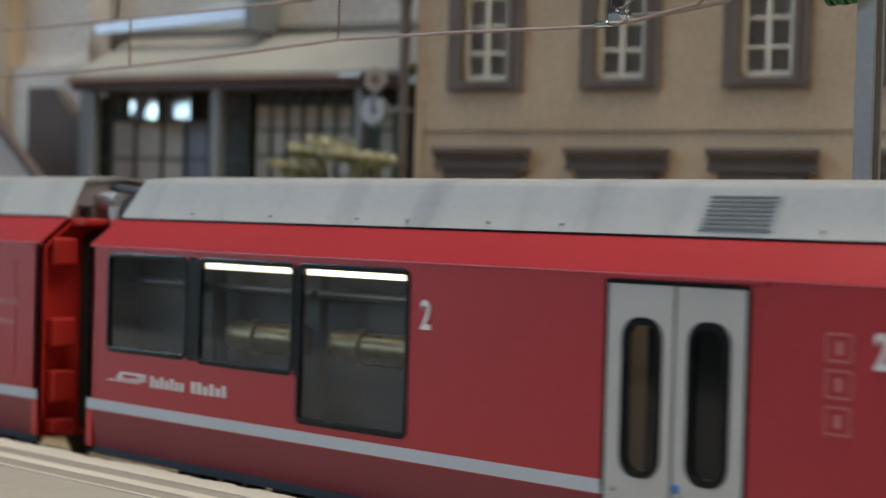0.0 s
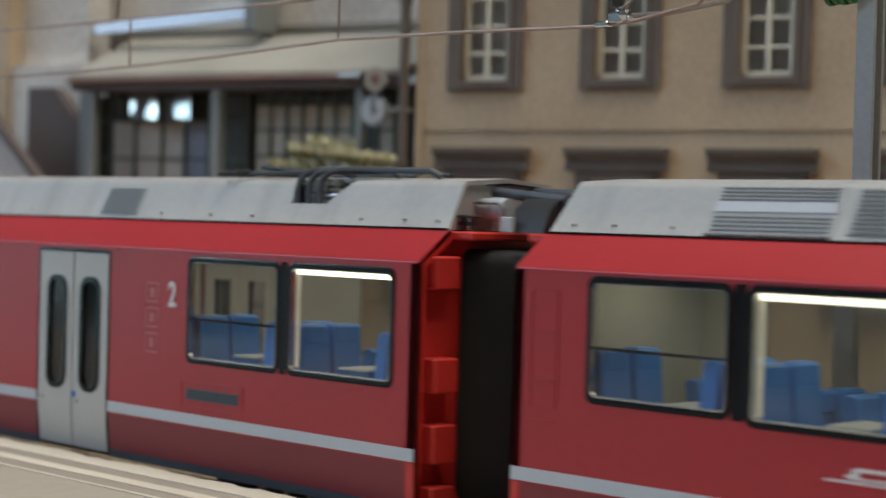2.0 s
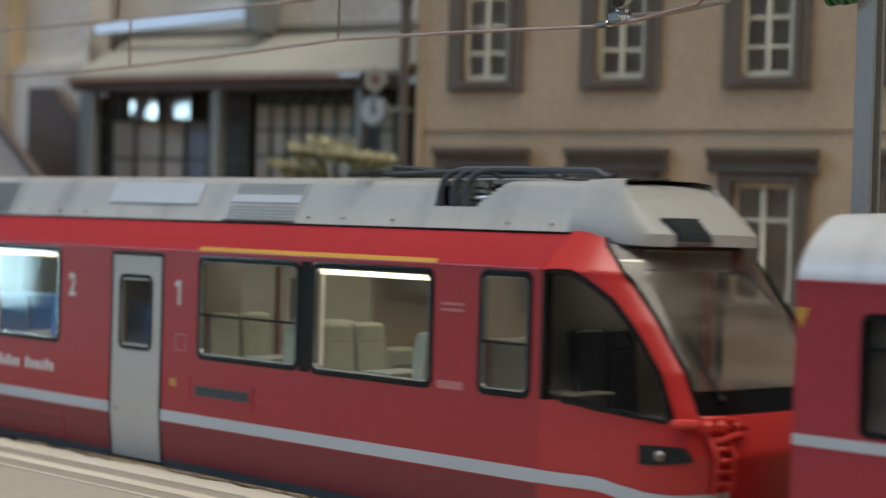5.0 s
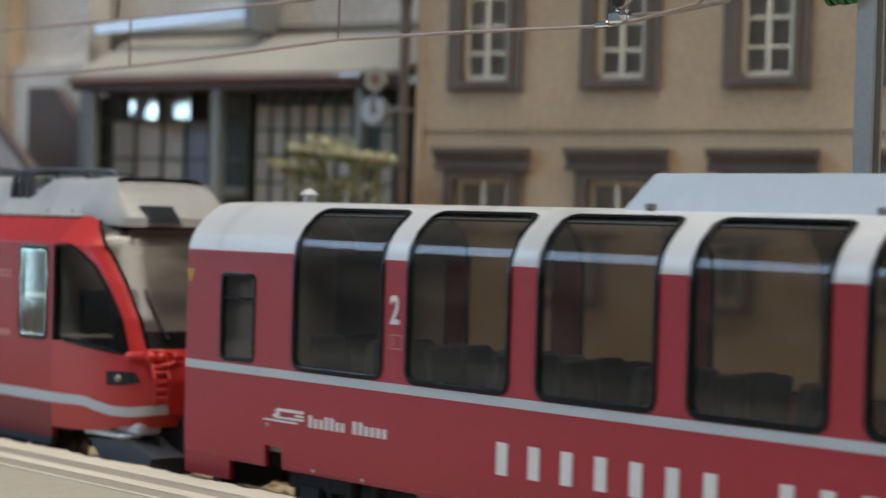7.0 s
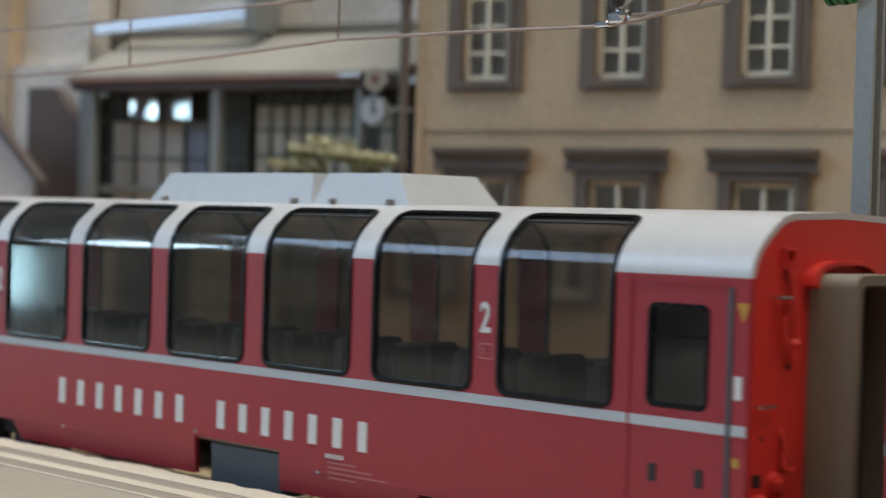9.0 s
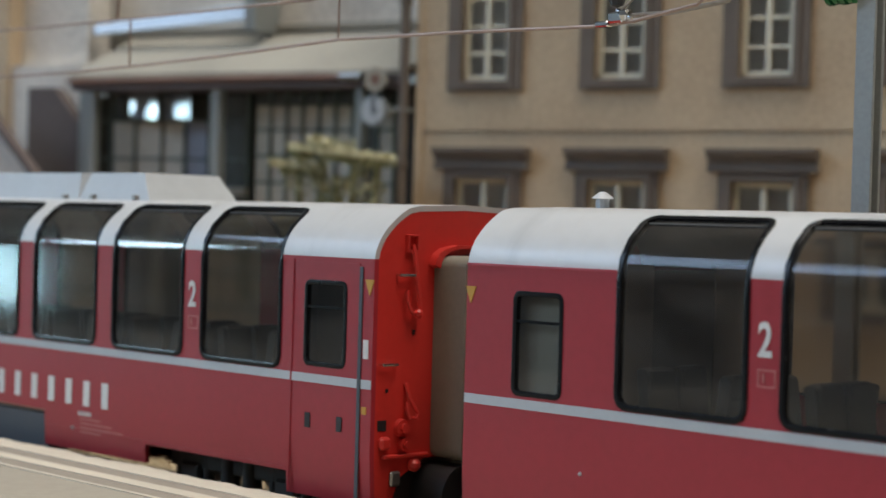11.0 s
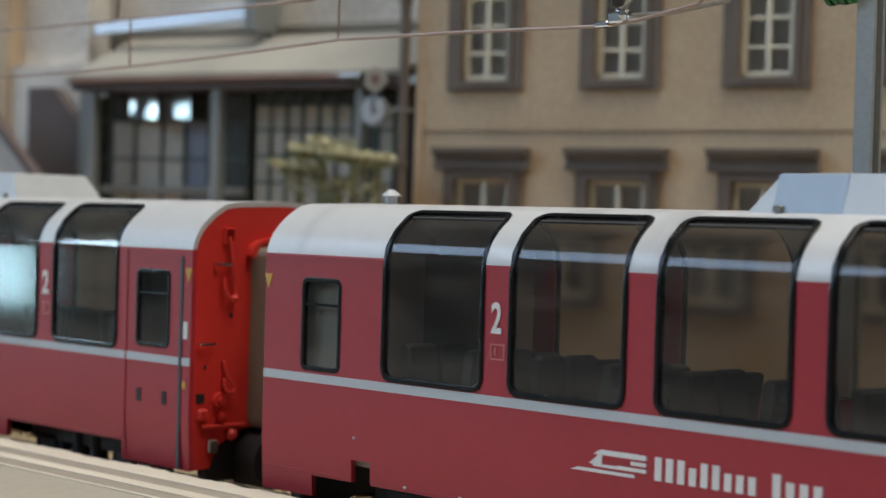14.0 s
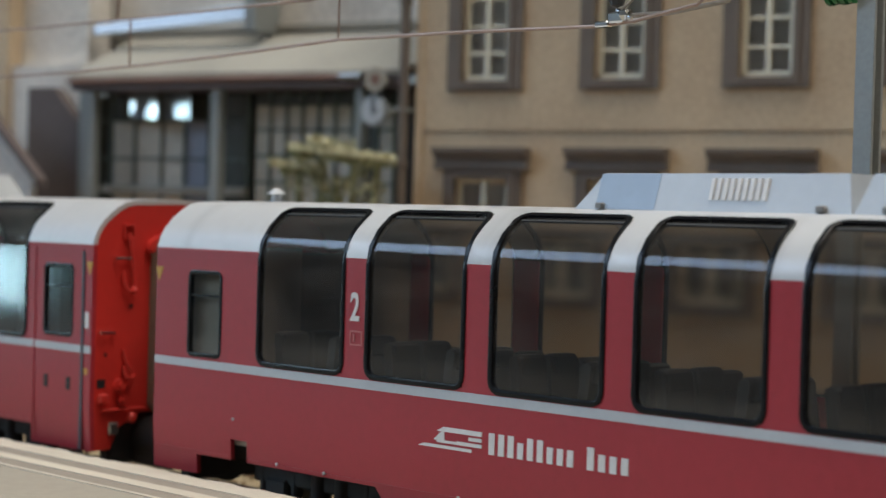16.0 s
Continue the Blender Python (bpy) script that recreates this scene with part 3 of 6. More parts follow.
# ---- overhead line ----
def overhead():
    w = thing("overhead_wire", (-15, 1.325, 5.4), "copper overhead contact wire with messenger and droppers", "overhead wire")
    ORG[:] = [-15, 1.325, 5.4]
    y = 1.325
    low = [(-60, y, 5.45), (-40, y, 5.5), (-28, y, 5.42), (-24, y, 5.389), (-21.9, y, 5.39), (-20.66, y, 5.41), (-18.55, y, 5.464), (-16.39, y, 5.55), (-14.49, y, 5.527),
           (-12.43, y, 5.478), (-11.9, y, 5.5)]
    part("contact_wire", Mesh().path(low, 0.019), COPPER, w, "copper contact wire")
    part("contact_wire", Mesh().path([(-11.9, y, 5.5), (-11.5, y, 5.56), (-11.1, y, 5.615), (-11.0, y, 5.68), (-10.98, y, 5.9), (-9, y, 6.6), (30, y, 6.8)], 0.019), COPPER, w)
    top = [(-60, y, 6.5), (-40, y, 6.2), (-24.04, y, 6.071), (-20.69, y, 6.05), (-16.92, y, 6.05), (-14.0, y, 6.35), (-11.9, y, 6.7), (-4, y, 6.9), (30, y, 7.0)]
    part("messenger_wire", Mesh().path(top, 0.017), COPPER, w, "copper messenger wire")
    for x, a, b in ((-20.68, 5.41, 6.05), (-16.4, 5.55, 6.06), (-28, 5.42, 6.1)):
        part("dropper", Mesh().rod((x, y, a), (x, y, b), 0.014), COPPER, w)
    part("dropper", Mesh().rod((-21.0, y, 6.05), (-20.95, y, 6.6), 0.02), COPPER, w)
    m = Mesh().box(-12.38, -12.2, y - 0.05, y + 0.05, 5.46, 5.52, 0.015).box(-12.2, -12.0, y - 0.06, y + 0.06, 5.49, 5.60, 0.02)
    m.rod((-12.1, y, 5.5), (-11.95, y, 5.62), 0.03).ball((-12.02, y, 5.56), 0.07).rod((-12.12, y, 5.62), (-11.92, y, 5.52), 0.025)
    part("clamp", m, CHROME, w, "shiny soldered clamp")
    m = Mesh().path([(-12.0, y, 5.56), (-11.6, 1.5, 5.58), (-11.1, 1.8, 5.70), (-10.95, 1.95, 5.9), (-10.9, 4.2, 6.5)], 0.026)
    part("registration_arm", m, STEEL, w, "thin steel registration arm")
    m = Mesh().path([(-12.1, y, 5.6), (-11.95, 1.6, 5.9), (-11.9, 4.2, 6.4)], 0.02)
    part("stay", m, STEEL, w)
    part("insulator", Mesh().ball((-12.15, 1.36, 5.74), 0.09).rod((-12.15, 1.36, 5.68), (-12.15, 1.36, 5.9), 0.07), DARK, w, "dark insulator")
    ORG[:] = [0, 0, 0]
    x, yy = -11.22, 4.5
    t = thing("catenary_mast", (x, yy, 0), "grey steel catenary mast beside the track", "mast")
    ORG[:] = [x, yy, 0]
    m = Mesh().box(x - 0.12, x + 0.12, yy - 0.1, yy - 0.06, 0, 9, 0.01).box(x - 0.12, x + 0.12, yy + 0.06, yy + 0.1, 0, 9, 0.01).box(x - 0.03, x + 0.03, yy - 0.06, yy + 0.06, 0, 9)
    part("column", m, MAST, t, "grey H-section column")
    part("footing", Mesh().box(x - 0.3, x + 0.3, yy - 0.3, yy + 0.3, -0.3, 0.25, 0.03), PLATFORM, t, "concrete footing")
    part("bracket", Mesh().box(x - 0.5, x + 0.1, yy - 0.06, yy + 0.06, 6.45, 6.55, 0.02), MAST, t)
    m = Mesh()
    for i in range(4):
        m.rod((x - 0.44 + 0.09 * i, yy - 0.15, 6.08), (x - 0.38 + 0.09 * i, yy - 0.15, 6.08), 0.14 - 0.01 * (i % 2), 12)
    part("insulator", m, GREEN_INS, t, "ribbed green insulator")
    ORG[:] = [0, 0, 0]


# ---- the tan town house ----
HOUSE = (-19.6265, 10.2124)
TURN = 16.5


def town_house():
    h = thing("town_house", (*HOUSE, 0), "tan stucco town house with brown stone window surrounds", "house", rz=TURN)
    x0, x1, top = -3.86, 8.9, 9.6
    ups = [-2.54 + 2.5 * i for i in range(4)]
    sk = Skin([(0, -0.1), (0, top)])
    holes = [(u - 0.45, u + 0.45, 5.86, 7.9) for u in ups] + [(u - 0.52, u + 0.52, 2.3, 4.22) for u in ups]
    part("wall", sk.sheet(Mesh(), x0, x1, -0.1, 5.02, [q for q in holes if q[2] < 5], 0.35), STUCCO, h)
    part("wall", sk.sheet(Mesh(), x0, x1, 5.03, top, [q for q in holes if q[2] > 5], 0.35, off=0.03), STUCCO, h)
    part("side_wall", Mesh().box(x0, x0 + 0.35, 0.36, 7, -0.1, top), STUCCO, h)
    part("side_wall", Mesh().box(x1 - 0.35, x1, 0.36, 7, -0.1, top), STUCCO, h)
    part("back_wall", Mesh().box(x0, x1, 7, 7.3, -0.1, top), STUCCO, h)
    part("roof", Mesh().prism([(-0.5, top), (7.8, top), (3.6, top + 3.0)], 0, x0 - 0.3, x1 + 0.3), BROWN_BOARD, h, "dark pitched roof")
    part("plinth", Mesh().box(x0 - 0.02, x1, -0.1, 0.0, -0.1, 1.1, 0.02), STONE, h, "brown stone plinth")
    part("quoin_strip", Mesh().box(x0 - 0.04, x0 + 0.12, -0.06, 0.1, -0.1, top, 0.02), STUCCO, h)
    for u in ups:
        # upper window: deep plain surround, cream cross-barred sash
        s = part("window_surround", surround(u, 0.71, 0.45, 5.69, 5.86, 7.9, 8.1, -0.10), STONE, h, "plain brown stone surround")
        part("moulding", rebate(u, 0.45, 5.86, 7.9, -0.10), STONE, s)
        sash(h, u, 0.43, 5.88, 7.88, (6.34, 6.80, 7.27), CREAM_WOOD)
        # lower window: moulded cornice on a frieze
        s = part("window_surround", surround(u, 0.735, 0.52, 2.15, 2.3, 4.22, 4.40, -0.09), STONE, h, "moulded brown stone surround")
        part("moulding", rebate(u, 0.52, 2.3, 4.22, -0.09), STONE, s)
        m = Mesh().prism([(0, 4.36), (-0.15, 4.36), (-0.15, 4.43), (-0.12, 4.45), (-0.12, 4.57), (-0.19, 4.58), (-0.2, 4.64), (-0.26, 4.66), (-0.26, 4.735), (0, 4.735)], 0, u - 0.9, u + 0.9)
        part("cornice", m, STONE, s, "stepped stone cornice")
        sash(h, u, 0.50, 2.32, 4.20, (3.62,), CREAM_WOOD)
    for x in (x0 + 0.02,):
        part("drainpipe", Mesh().rod((x - 0.25, -0.12, -0.1), (x - 0.25, -0.12, top), 0.09, 10), STONE, h, "dark brown drainpipe")
        for z in (1.5, 4.4, 7.2):
            part("pipe_bracket", Mesh().rod((x - 0.25, -0.12, z), (x - 0.25, -0.12, z + 0.1), 0.12, 10), STONE, h)


def surround(u, out, inn, z0, zi0, zi1, z1, y):
    return Skin([(y, z0), (y, z1)]).sheet(Mesh(), u - out, u + out, z0, z1, [(u - inn, u + inn, zi0, zi1)], -y)


def rebate(u, inn, zi0, zi1, y):
    """The raised inner moulding of a surround."""
    return Skin([(y, zi0 - 0.1), (y, zi1 + 0.1)]).sheet(Mesh(), u - inn - 0.1, u + inn + 0.1, zi0 - 0.1, zi1 + 0.1, [(u - inn, u + inn, zi0, zi1)], 0.03, off=0.03)


def sash(h, u, half, z0, z1, rails, mat):
    w = part("window", Mesh().box(u - half, u - half + 0.085, 0.02, 0.08, z0, z1, 0.01).box(u + half - 0.085, u + half, 0.02, 0.08, z0, z1, 0.01)
             .box(u - half, u + half, 0.02, 0.08, z0, z0 + 0.08, 0.01).box(u - half, u + half, 0.02, 0.08, z1 - 0.07, z1, 0.01)
             .box(u - 0.045, u + 0.045, 0.01, 0.08, z0, z1, 0.01), mat, h, "cream wooden window frame")
    for r in rails:
        part("glazing_bar", Mesh().box(u - half, u + half, 0.025, 0.07, r - 0.03, r + 0.03, 0.008), mat, w)
    part("curtain", Mesh().box(u - half, u + half, 0.12, 0.14, z0, z1), CURTAIN, w, "grey lace curtain")
    part("pane", Skin([(0.045, z0), (0.045, z1)]).pane(Mesh(), u - half, u + half, z0, z1), PANE, w)


# ---- the station hall with its canopy ----
def station_hall():
    s = thing("station_hall", (*HOUSE, 0), "grey station hall with a sloping canopy and glazed front", "station", rz=TURN)
    x0, x1 = -11.75, -4.12
    # canopy
    m = Mesh().prism([(0.0, 6.02), (0.0, 6.10), (2.0, 7.05), (2.0, 6.95)], 0, x0, x1)
    part("canopy_roof", m, CANOPY, s, "weathered olive grey sloping roof")
    part("gutter", Mesh().rod((x0 - 0.05, -0.02, 5.98), (x1 - 1.35, -0.02, 5.98), 0.045, 10), RUST, s, "rusty brown gutter")
    part("fascia", Mesh().box(x0, x1, 0.02, 0.1, 5.80, 6.015, 0.01), BROWN_BOARD, s, "dark fascia board")
    part("gutter_end", Mesh().rod((x1 - 1.35, -0.03, 5.985), (x1 - 0.92, -0.03, 5.985), 0.075, 10), STEEL, s, "shiny metal gutter piece")
    part("soffit", Mesh().box(x0, x1, 0.1, 3.2, 5.80, 5.86), BROWN_BOARD, s, "dark soffit")
    for u, r in ((-11.3, 0.10), (-8.31, 0.11), (-5.15, 0.09)):
        p = part("post", Mesh().box(u - r, u + r, 0.1, 0.1 + 2 * r, 0, 5.8, 0.02), POST_GREY, s, "blue grey canopy post")
        part("post_foot", Mesh().box(u - r - 0.08, u + r + 0.08, 0.05, 0.15 + 2 * r, 0, 0.5, 0.03), STONE, p)
    # glazed front set back under the canopy
    y = 0.75
    # opaque pane colours paint in the beige reflections and the dark interior
    grid = [(-11.8, -11.3, PANE_BLACK), (-11.24, -10.72, PANE_BEIGE), (-10.66, -10.05, PANE_BEIGE), (-9.99, -9.5, PANE_BEIGE), (-9.44, -8.93, PANE_BLUE),
            (-8.64, -8.0, PANE_BLACK)]
    grid += [(-7.81 + 0.36 * i, -7.81 + 0.36 * i + 0.31, PANE_BEIGE) for i in range(6)] + [(-5.5, -5.15, PANE_BLACK), (-5.1, -4.79, PANE_BEIGE)]
    for a, b, mat in grid:
        small = b - a < 0.33 and mat is PANE_BEIGE
        zs = [1.2, 2.0, 2.8, 3.6, 4.52, 5.26] if not small else [1.2, 1.8, 2.4, 3.0, 3.6, 4.1, 4.6, 5.08, 5.55]
        for z0, z1 in zip(zs, zs[1:]):
            part("pane", Mesh().box(a, b, y, y + 0.03, z0 + 0.02, z1 - 0.03), mat, s)
        if zs[-1] < 5.6:
            part("pane", Mesh().box(a, b, y, y + 0.03, zs[-1] + 0.02, 5.74), PANE_BLACK, s)
        part("mullion", Mesh().box(b, b + 0.05, y - 0.05, y + 0.04, 0.9, 5.8, 0.01), GREEN_FRAME, s)
        for z in zs:
            part("glazing_bar", Mesh().box(a, b, y - 0.03, y + 0.02, z - 0.03, z + 0.02, 0.005), GREEN_FRAME, s)
    # two glossy panes added and tilted to draw the lamp's reflection in the windows
    for a, b in ((-10.74, -9.86), (-9.96, -9.08)):
        v = [(a, 0.59, 5.27), (b, 0.35, 5.28), (b - 0.07, 0.42, 5.76), (a - 0.07, 0.665, 5.765)]
        part("glint_pane", Mesh().add(v + [(x + 0.01, y + 0.03, z) for x, y, z in v], [(0, 1, 2, 3), (4, 7, 6, 5), (0, 4, 5, 1), (1, 5, 6, 2), (2, 6, 7, 3), (3, 7, 4, 0)]),
             SHINY_PANE, s, "glossy pane tilted to draw a reflection")
    # black wall in place of the shade inside the hall
    part("hall_shade", Mesh().box(x0 + 0.3, x1, y + 0.05, y + 0.3, 0, 5.8), BLACK, s, "black wall painted as the unlit interior")
    part("dado", Mesh().box(x0 + 0.3, x1, y - 0.08, y + 0.04, 0, 1.18, 0.02), POST_GREY, s)
    part("window_sill", Mesh().box(x0 + 0.3, -7.95, y - 0.14, y + 0.05, 3.83, 3.99, 0.01), CANOPY, s, "olive grey sill rail")
    # white upper storey behind the canopy roof
    part("upper_wall", Mesh().box(-13.5, x1, 2.0, 2.3, 6.2, 10), WALL_WHITE, s, "dirty white upper wall")
    part("ledge", Mesh().box(-13.5, x1, 1.86, 2.0, 7.06, 7.2, 0.02), CANOPY, s)
    # long skylight above the ledge, cut and leant to draw a lamp's highlight
    v = [(-12.2, 1.22, 7.02), (-8.42, 1.11, 7.19), (-8.5, 1.23, 7.52), (-12.3, 1.29, 7.22)]
    sky = part("skylight", Mesh().add(v + [(x, y + 0.06, z - 0.02) for x, y, z in v], [(0, 1, 2, 3), (4, 7, 6, 5), (0, 4, 5, 1), (1, 5, 6, 2), (2, 6, 7, 3), (3, 7, 4, 0)]), SHINY_PANE, s, "long glossy skylight shaped and leant as a highlight")
    part("skylight_frame", Mesh().box(-8.46, -8.2, 1.15, 2.0, 7.0, 8.4, 0.02).path([v[0], v[1]], 0.03, 6), POST_GREY, s)
    for i in range(2):
        a = -12.1 + 0.75 * i
        part("window", Mesh().box(a, a + 0.16, 1.9, 2.0, 6.62, 6.98, 0.02), GREEN_FRAME, s, "narrow dark upper window")
    # end wall and lean-to
    part("end_wall", Mesh().box(-14.1, -11.95, 0.9, 1.2, 0, 6.4), WALL_WHITE, s, "dirty white end wall")
    part("end_gable", Mesh().box(-14.1, -12.35, 1.21, 1.9, 6.0, 10.5), WALL_WHITE, s)
    m = Mesh().prism([(-13.36, 2.5), (-13.36, 5.92), (-12.69, 5.92), (-11.98, 5.15), (-11.98, 2.5)], 1, 0.6, 0.86)
    part("shutter", m, BROWN_BOARD, s, "dark brown boarded shutter")
    part("corner_strip", Mesh().box(-16.5, -14.12, 0.8, 1.4, 0, 10.5), STUCCO, s, "tan corner strip")
    part("left_post", Mesh().box(-11.9, -11.58, 0.45, 0.7, 0, 5.8, 0.02), POST_GREY, s)


def small_things():
    def world(u, w, z):
        a = radians(TURN)
        return (HOUSE[0] + u * math.cos(a) - w * math.sin(a), HOUSE[1] + u * math.sin(a) + w * math.cos(a), z)
    # platform clock under the canopy
    c = thing("station_clock", world(-4.62, -0.25, 5.36), "white round station clock on a bracket", "clock", rz=TURN)
    part("face", Mesh().rod((0, -0.03, 0), (0, 0.03, 0), 0.23, 24), CLOCK_WHITE, c, "white clock face")
    part("rim", Mesh().rod((0, -0.01, 0), (0, 0.05, 0), 0.28, 24), POST_GREY, c, "grey rim")
    part("bracket", Mesh().path([(0.1, 0, 0.0), (0.6, 0.1, 0.02), (0.62, 0.3, 0.02)], 0.035).rod((0, 0.01, 0.2), (0, 0.01, 0.5), 0.03), POST_GREY, c)
    for z in (0.13, -0.08):
        part("clock_mark", Mesh().box(-0.015, 0.015, -0.04, -0.028, z, z + 0.07), BLACK, c)
    part("clock_hand", Mesh().box(-0.012, 0.012, -0.045, -0.032, 0.0, 0.17), BLACK, c)
    part("clock_hand", Mesh().box(0.0, 0.12, -0.045, -0.033, -0.012, 0.012), BLACK, c)
    # round loudspeaker above it
    l = thing("loudspeaker", world(-4.56, -0.2, 5.9), "tan round loudspeaker horn under the canopy edge", "loudspeaker", rz=TURN)
    part("horn", Mesh().rod((0, -0.12, 0), (0, 0.12, 0), 0.22, 16, 0.12), PLATFORM, l)
    part("mount", Mesh().rod((0, 0.1, 0), (0, 0.25, 0.1), 0.04), POST_GREY, l)
    part("driver", Mesh().rod((0, -0.13, 0), (0, -0.10, 0), 0.1, 12), RUST, l)
    # flat-topped pale shrub
    t = thing("shrub", world(-4.9, -1.0, 0.0), "pale yellow green shrub with a flat layered top", "shrub")
    rnd = random.Random(11)
    m = Mesh()
    m.rod((0, 0, 0), (0.05, 0, 4.2), 0.08, 8, 0.05)
    for i in range(7):
        a = rnd.uniform(0, 6.28)
        m.rod((0.03, 0, 3.4 + 0.1 * i), (1.0 * math.cos(a), 0.5 * math.sin(a), 4.35 + rnd.uniform(0, 0.3)), 0.035, 6, 0.02)
    for x in (-1.1, -0.45, 0.4, 1.0):
        m.rod((x * 0.8, 0, 2.0), (x, 0.1, 4.45), 0.09, 6, 0.06)
    part("trunk", m, LEAF_DARK, t, "pale olive stems")
    # darker leaves set lower paint the shade under the pale tops
    for mat, n, name in ((LEAF, 2300, "crown"), (LEAF_DARK, 1300, "shaded_crown")):
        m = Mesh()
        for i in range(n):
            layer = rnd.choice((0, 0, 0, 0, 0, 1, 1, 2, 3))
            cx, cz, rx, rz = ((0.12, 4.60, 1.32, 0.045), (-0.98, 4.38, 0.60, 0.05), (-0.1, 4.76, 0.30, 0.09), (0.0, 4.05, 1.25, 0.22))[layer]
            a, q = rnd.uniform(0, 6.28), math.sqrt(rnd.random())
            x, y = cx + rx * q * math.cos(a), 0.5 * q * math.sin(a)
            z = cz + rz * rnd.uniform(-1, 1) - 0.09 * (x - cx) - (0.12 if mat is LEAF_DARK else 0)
            if noise.noise((x * 2.2, y * 2.2, z * 3)) < -0.28:
                continue
            r = rnd.uniform(0.04, 0.085)
            d = [Vector((rnd.uniform(-1, 1), rnd.uniform(-1, 1), rnd.uniform(-0.7, 0.7))).normalized() * r for _ in range(2)]
            p = Vector((x, y, z))
            m.add([p - d[0], p - d[1] * 0.5, p + d[0], p + d[1] * 0.5], [(0, 1, 2, 3)])
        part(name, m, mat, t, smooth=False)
    # gabled shed beyond the hall's end
    g = thing("gabled_shed", world(-14.2, -0.5, 0), "small beige shed with a brown pitched roof", "shed", rz=TURN)
    part("wall", Mesh().prism([(-2.2, 0), (2.0, 0), (2.0, 4.1), (0.2, 5.9), (-2.2, 3.6)], 1, 0, 0.12), WALL_WHITE, g, "beige gable wall")
    part("roof", Mesh().prism([(0.2, 5.9), (2.25, 3.9), (2.25, 4.06), (0.2, 6.08)], 1, -0.12, 0.14), BROWN_BOARD, g, "dark brown roof edge")
    part("roof", Mesh().prism([(0.2, 5.9), (0.2, 6.08), (-2.5, 3.5), (-2.5, 3.36)], 1, -0.12, 0.14), BROWN_BOARD, g)


# ---- the panorama coaches ----
PANORAMA = [(0.03, 0.463), (0.0, 1.0), (0.0, 2.98), (0.0, 3.045), (0.015, 3.12), (0.047, 3.204), (0.095, 3.285), (0.159, 3.36), (0.235, 3.43), (0.313, 3.49), (0.39, 3.54), (0.471, 3.583),
            (0.62, 3.612), (1.325, 3.637)]
MOVERS = []
WHEELS = []


def wheelset(x, parent, r=0.34):
    """One axle with its two wheels; it turns as the train rolls."""
    w = new("wheelset")
    w.parent = parent
    keep = list(ORG)
    w.location = ((x - keep[0]) * K, 0, r * K)
    ORG[:] = [x, 1.325, r]
    m = Mesh()
    for y in (0.78, 1.74):
        m.rod((x, y, r), (x, y + 0.13, r), r, 24)
        m.rod((x, y + (0.13 if y > 1 else -0.03), r), (x, y + (0.16 if y > 1 else 0.0), r), r * 0.55, 16)
    part("wheel", m, STEEL, w, "worn steel wheels")
    part("axle", Mesh().rod((x, 0.6, r), (x, 2.05, r), 0.06, 10), DARK, w)
    ORG[:] = keep
    WHEELS.append((w, (x - keep[0]), r))
    return w


def bogie(x, parent):
    m = Mesh()
    for y in (0.42, 2.1):
        m.box(x - 1.35, x + 1.35, y, y + 0.13, 0.42, 0.62, 0.03)
        for dx in (-0.9, 0.9):
            m.box(x + dx - 0.2, x + dx + 0.2, y - 0.04, y + 0.16, 0.2, 0.5, 0.04)
            for sx in (-0.28, 0.28):
                m.rod((x + dx + sx, y + 0.06, 0.3), (x + dx + sx, y + 0.06, 0.6), 0.07, 10)
        m.rod((x - 0.2, y + 0.06, 0.3), (x - 0.2, y + 0.06, 0.75), 0.12, 12).rod((x + 0.2, y + 0.06, 0.3), (x + 0.2, y + 0.06, 0.75), 0.12, 12)
    m.box(x - 0.3, x + 0.3, 0.5, 2.15, 0.45, 0.7, 0.03)
    part("bogie_frame", m, BLACK, parent, "black bogie frame with springs")
    for dx in (-0.9, 0.9):
        wheelset(x + dx, parent)


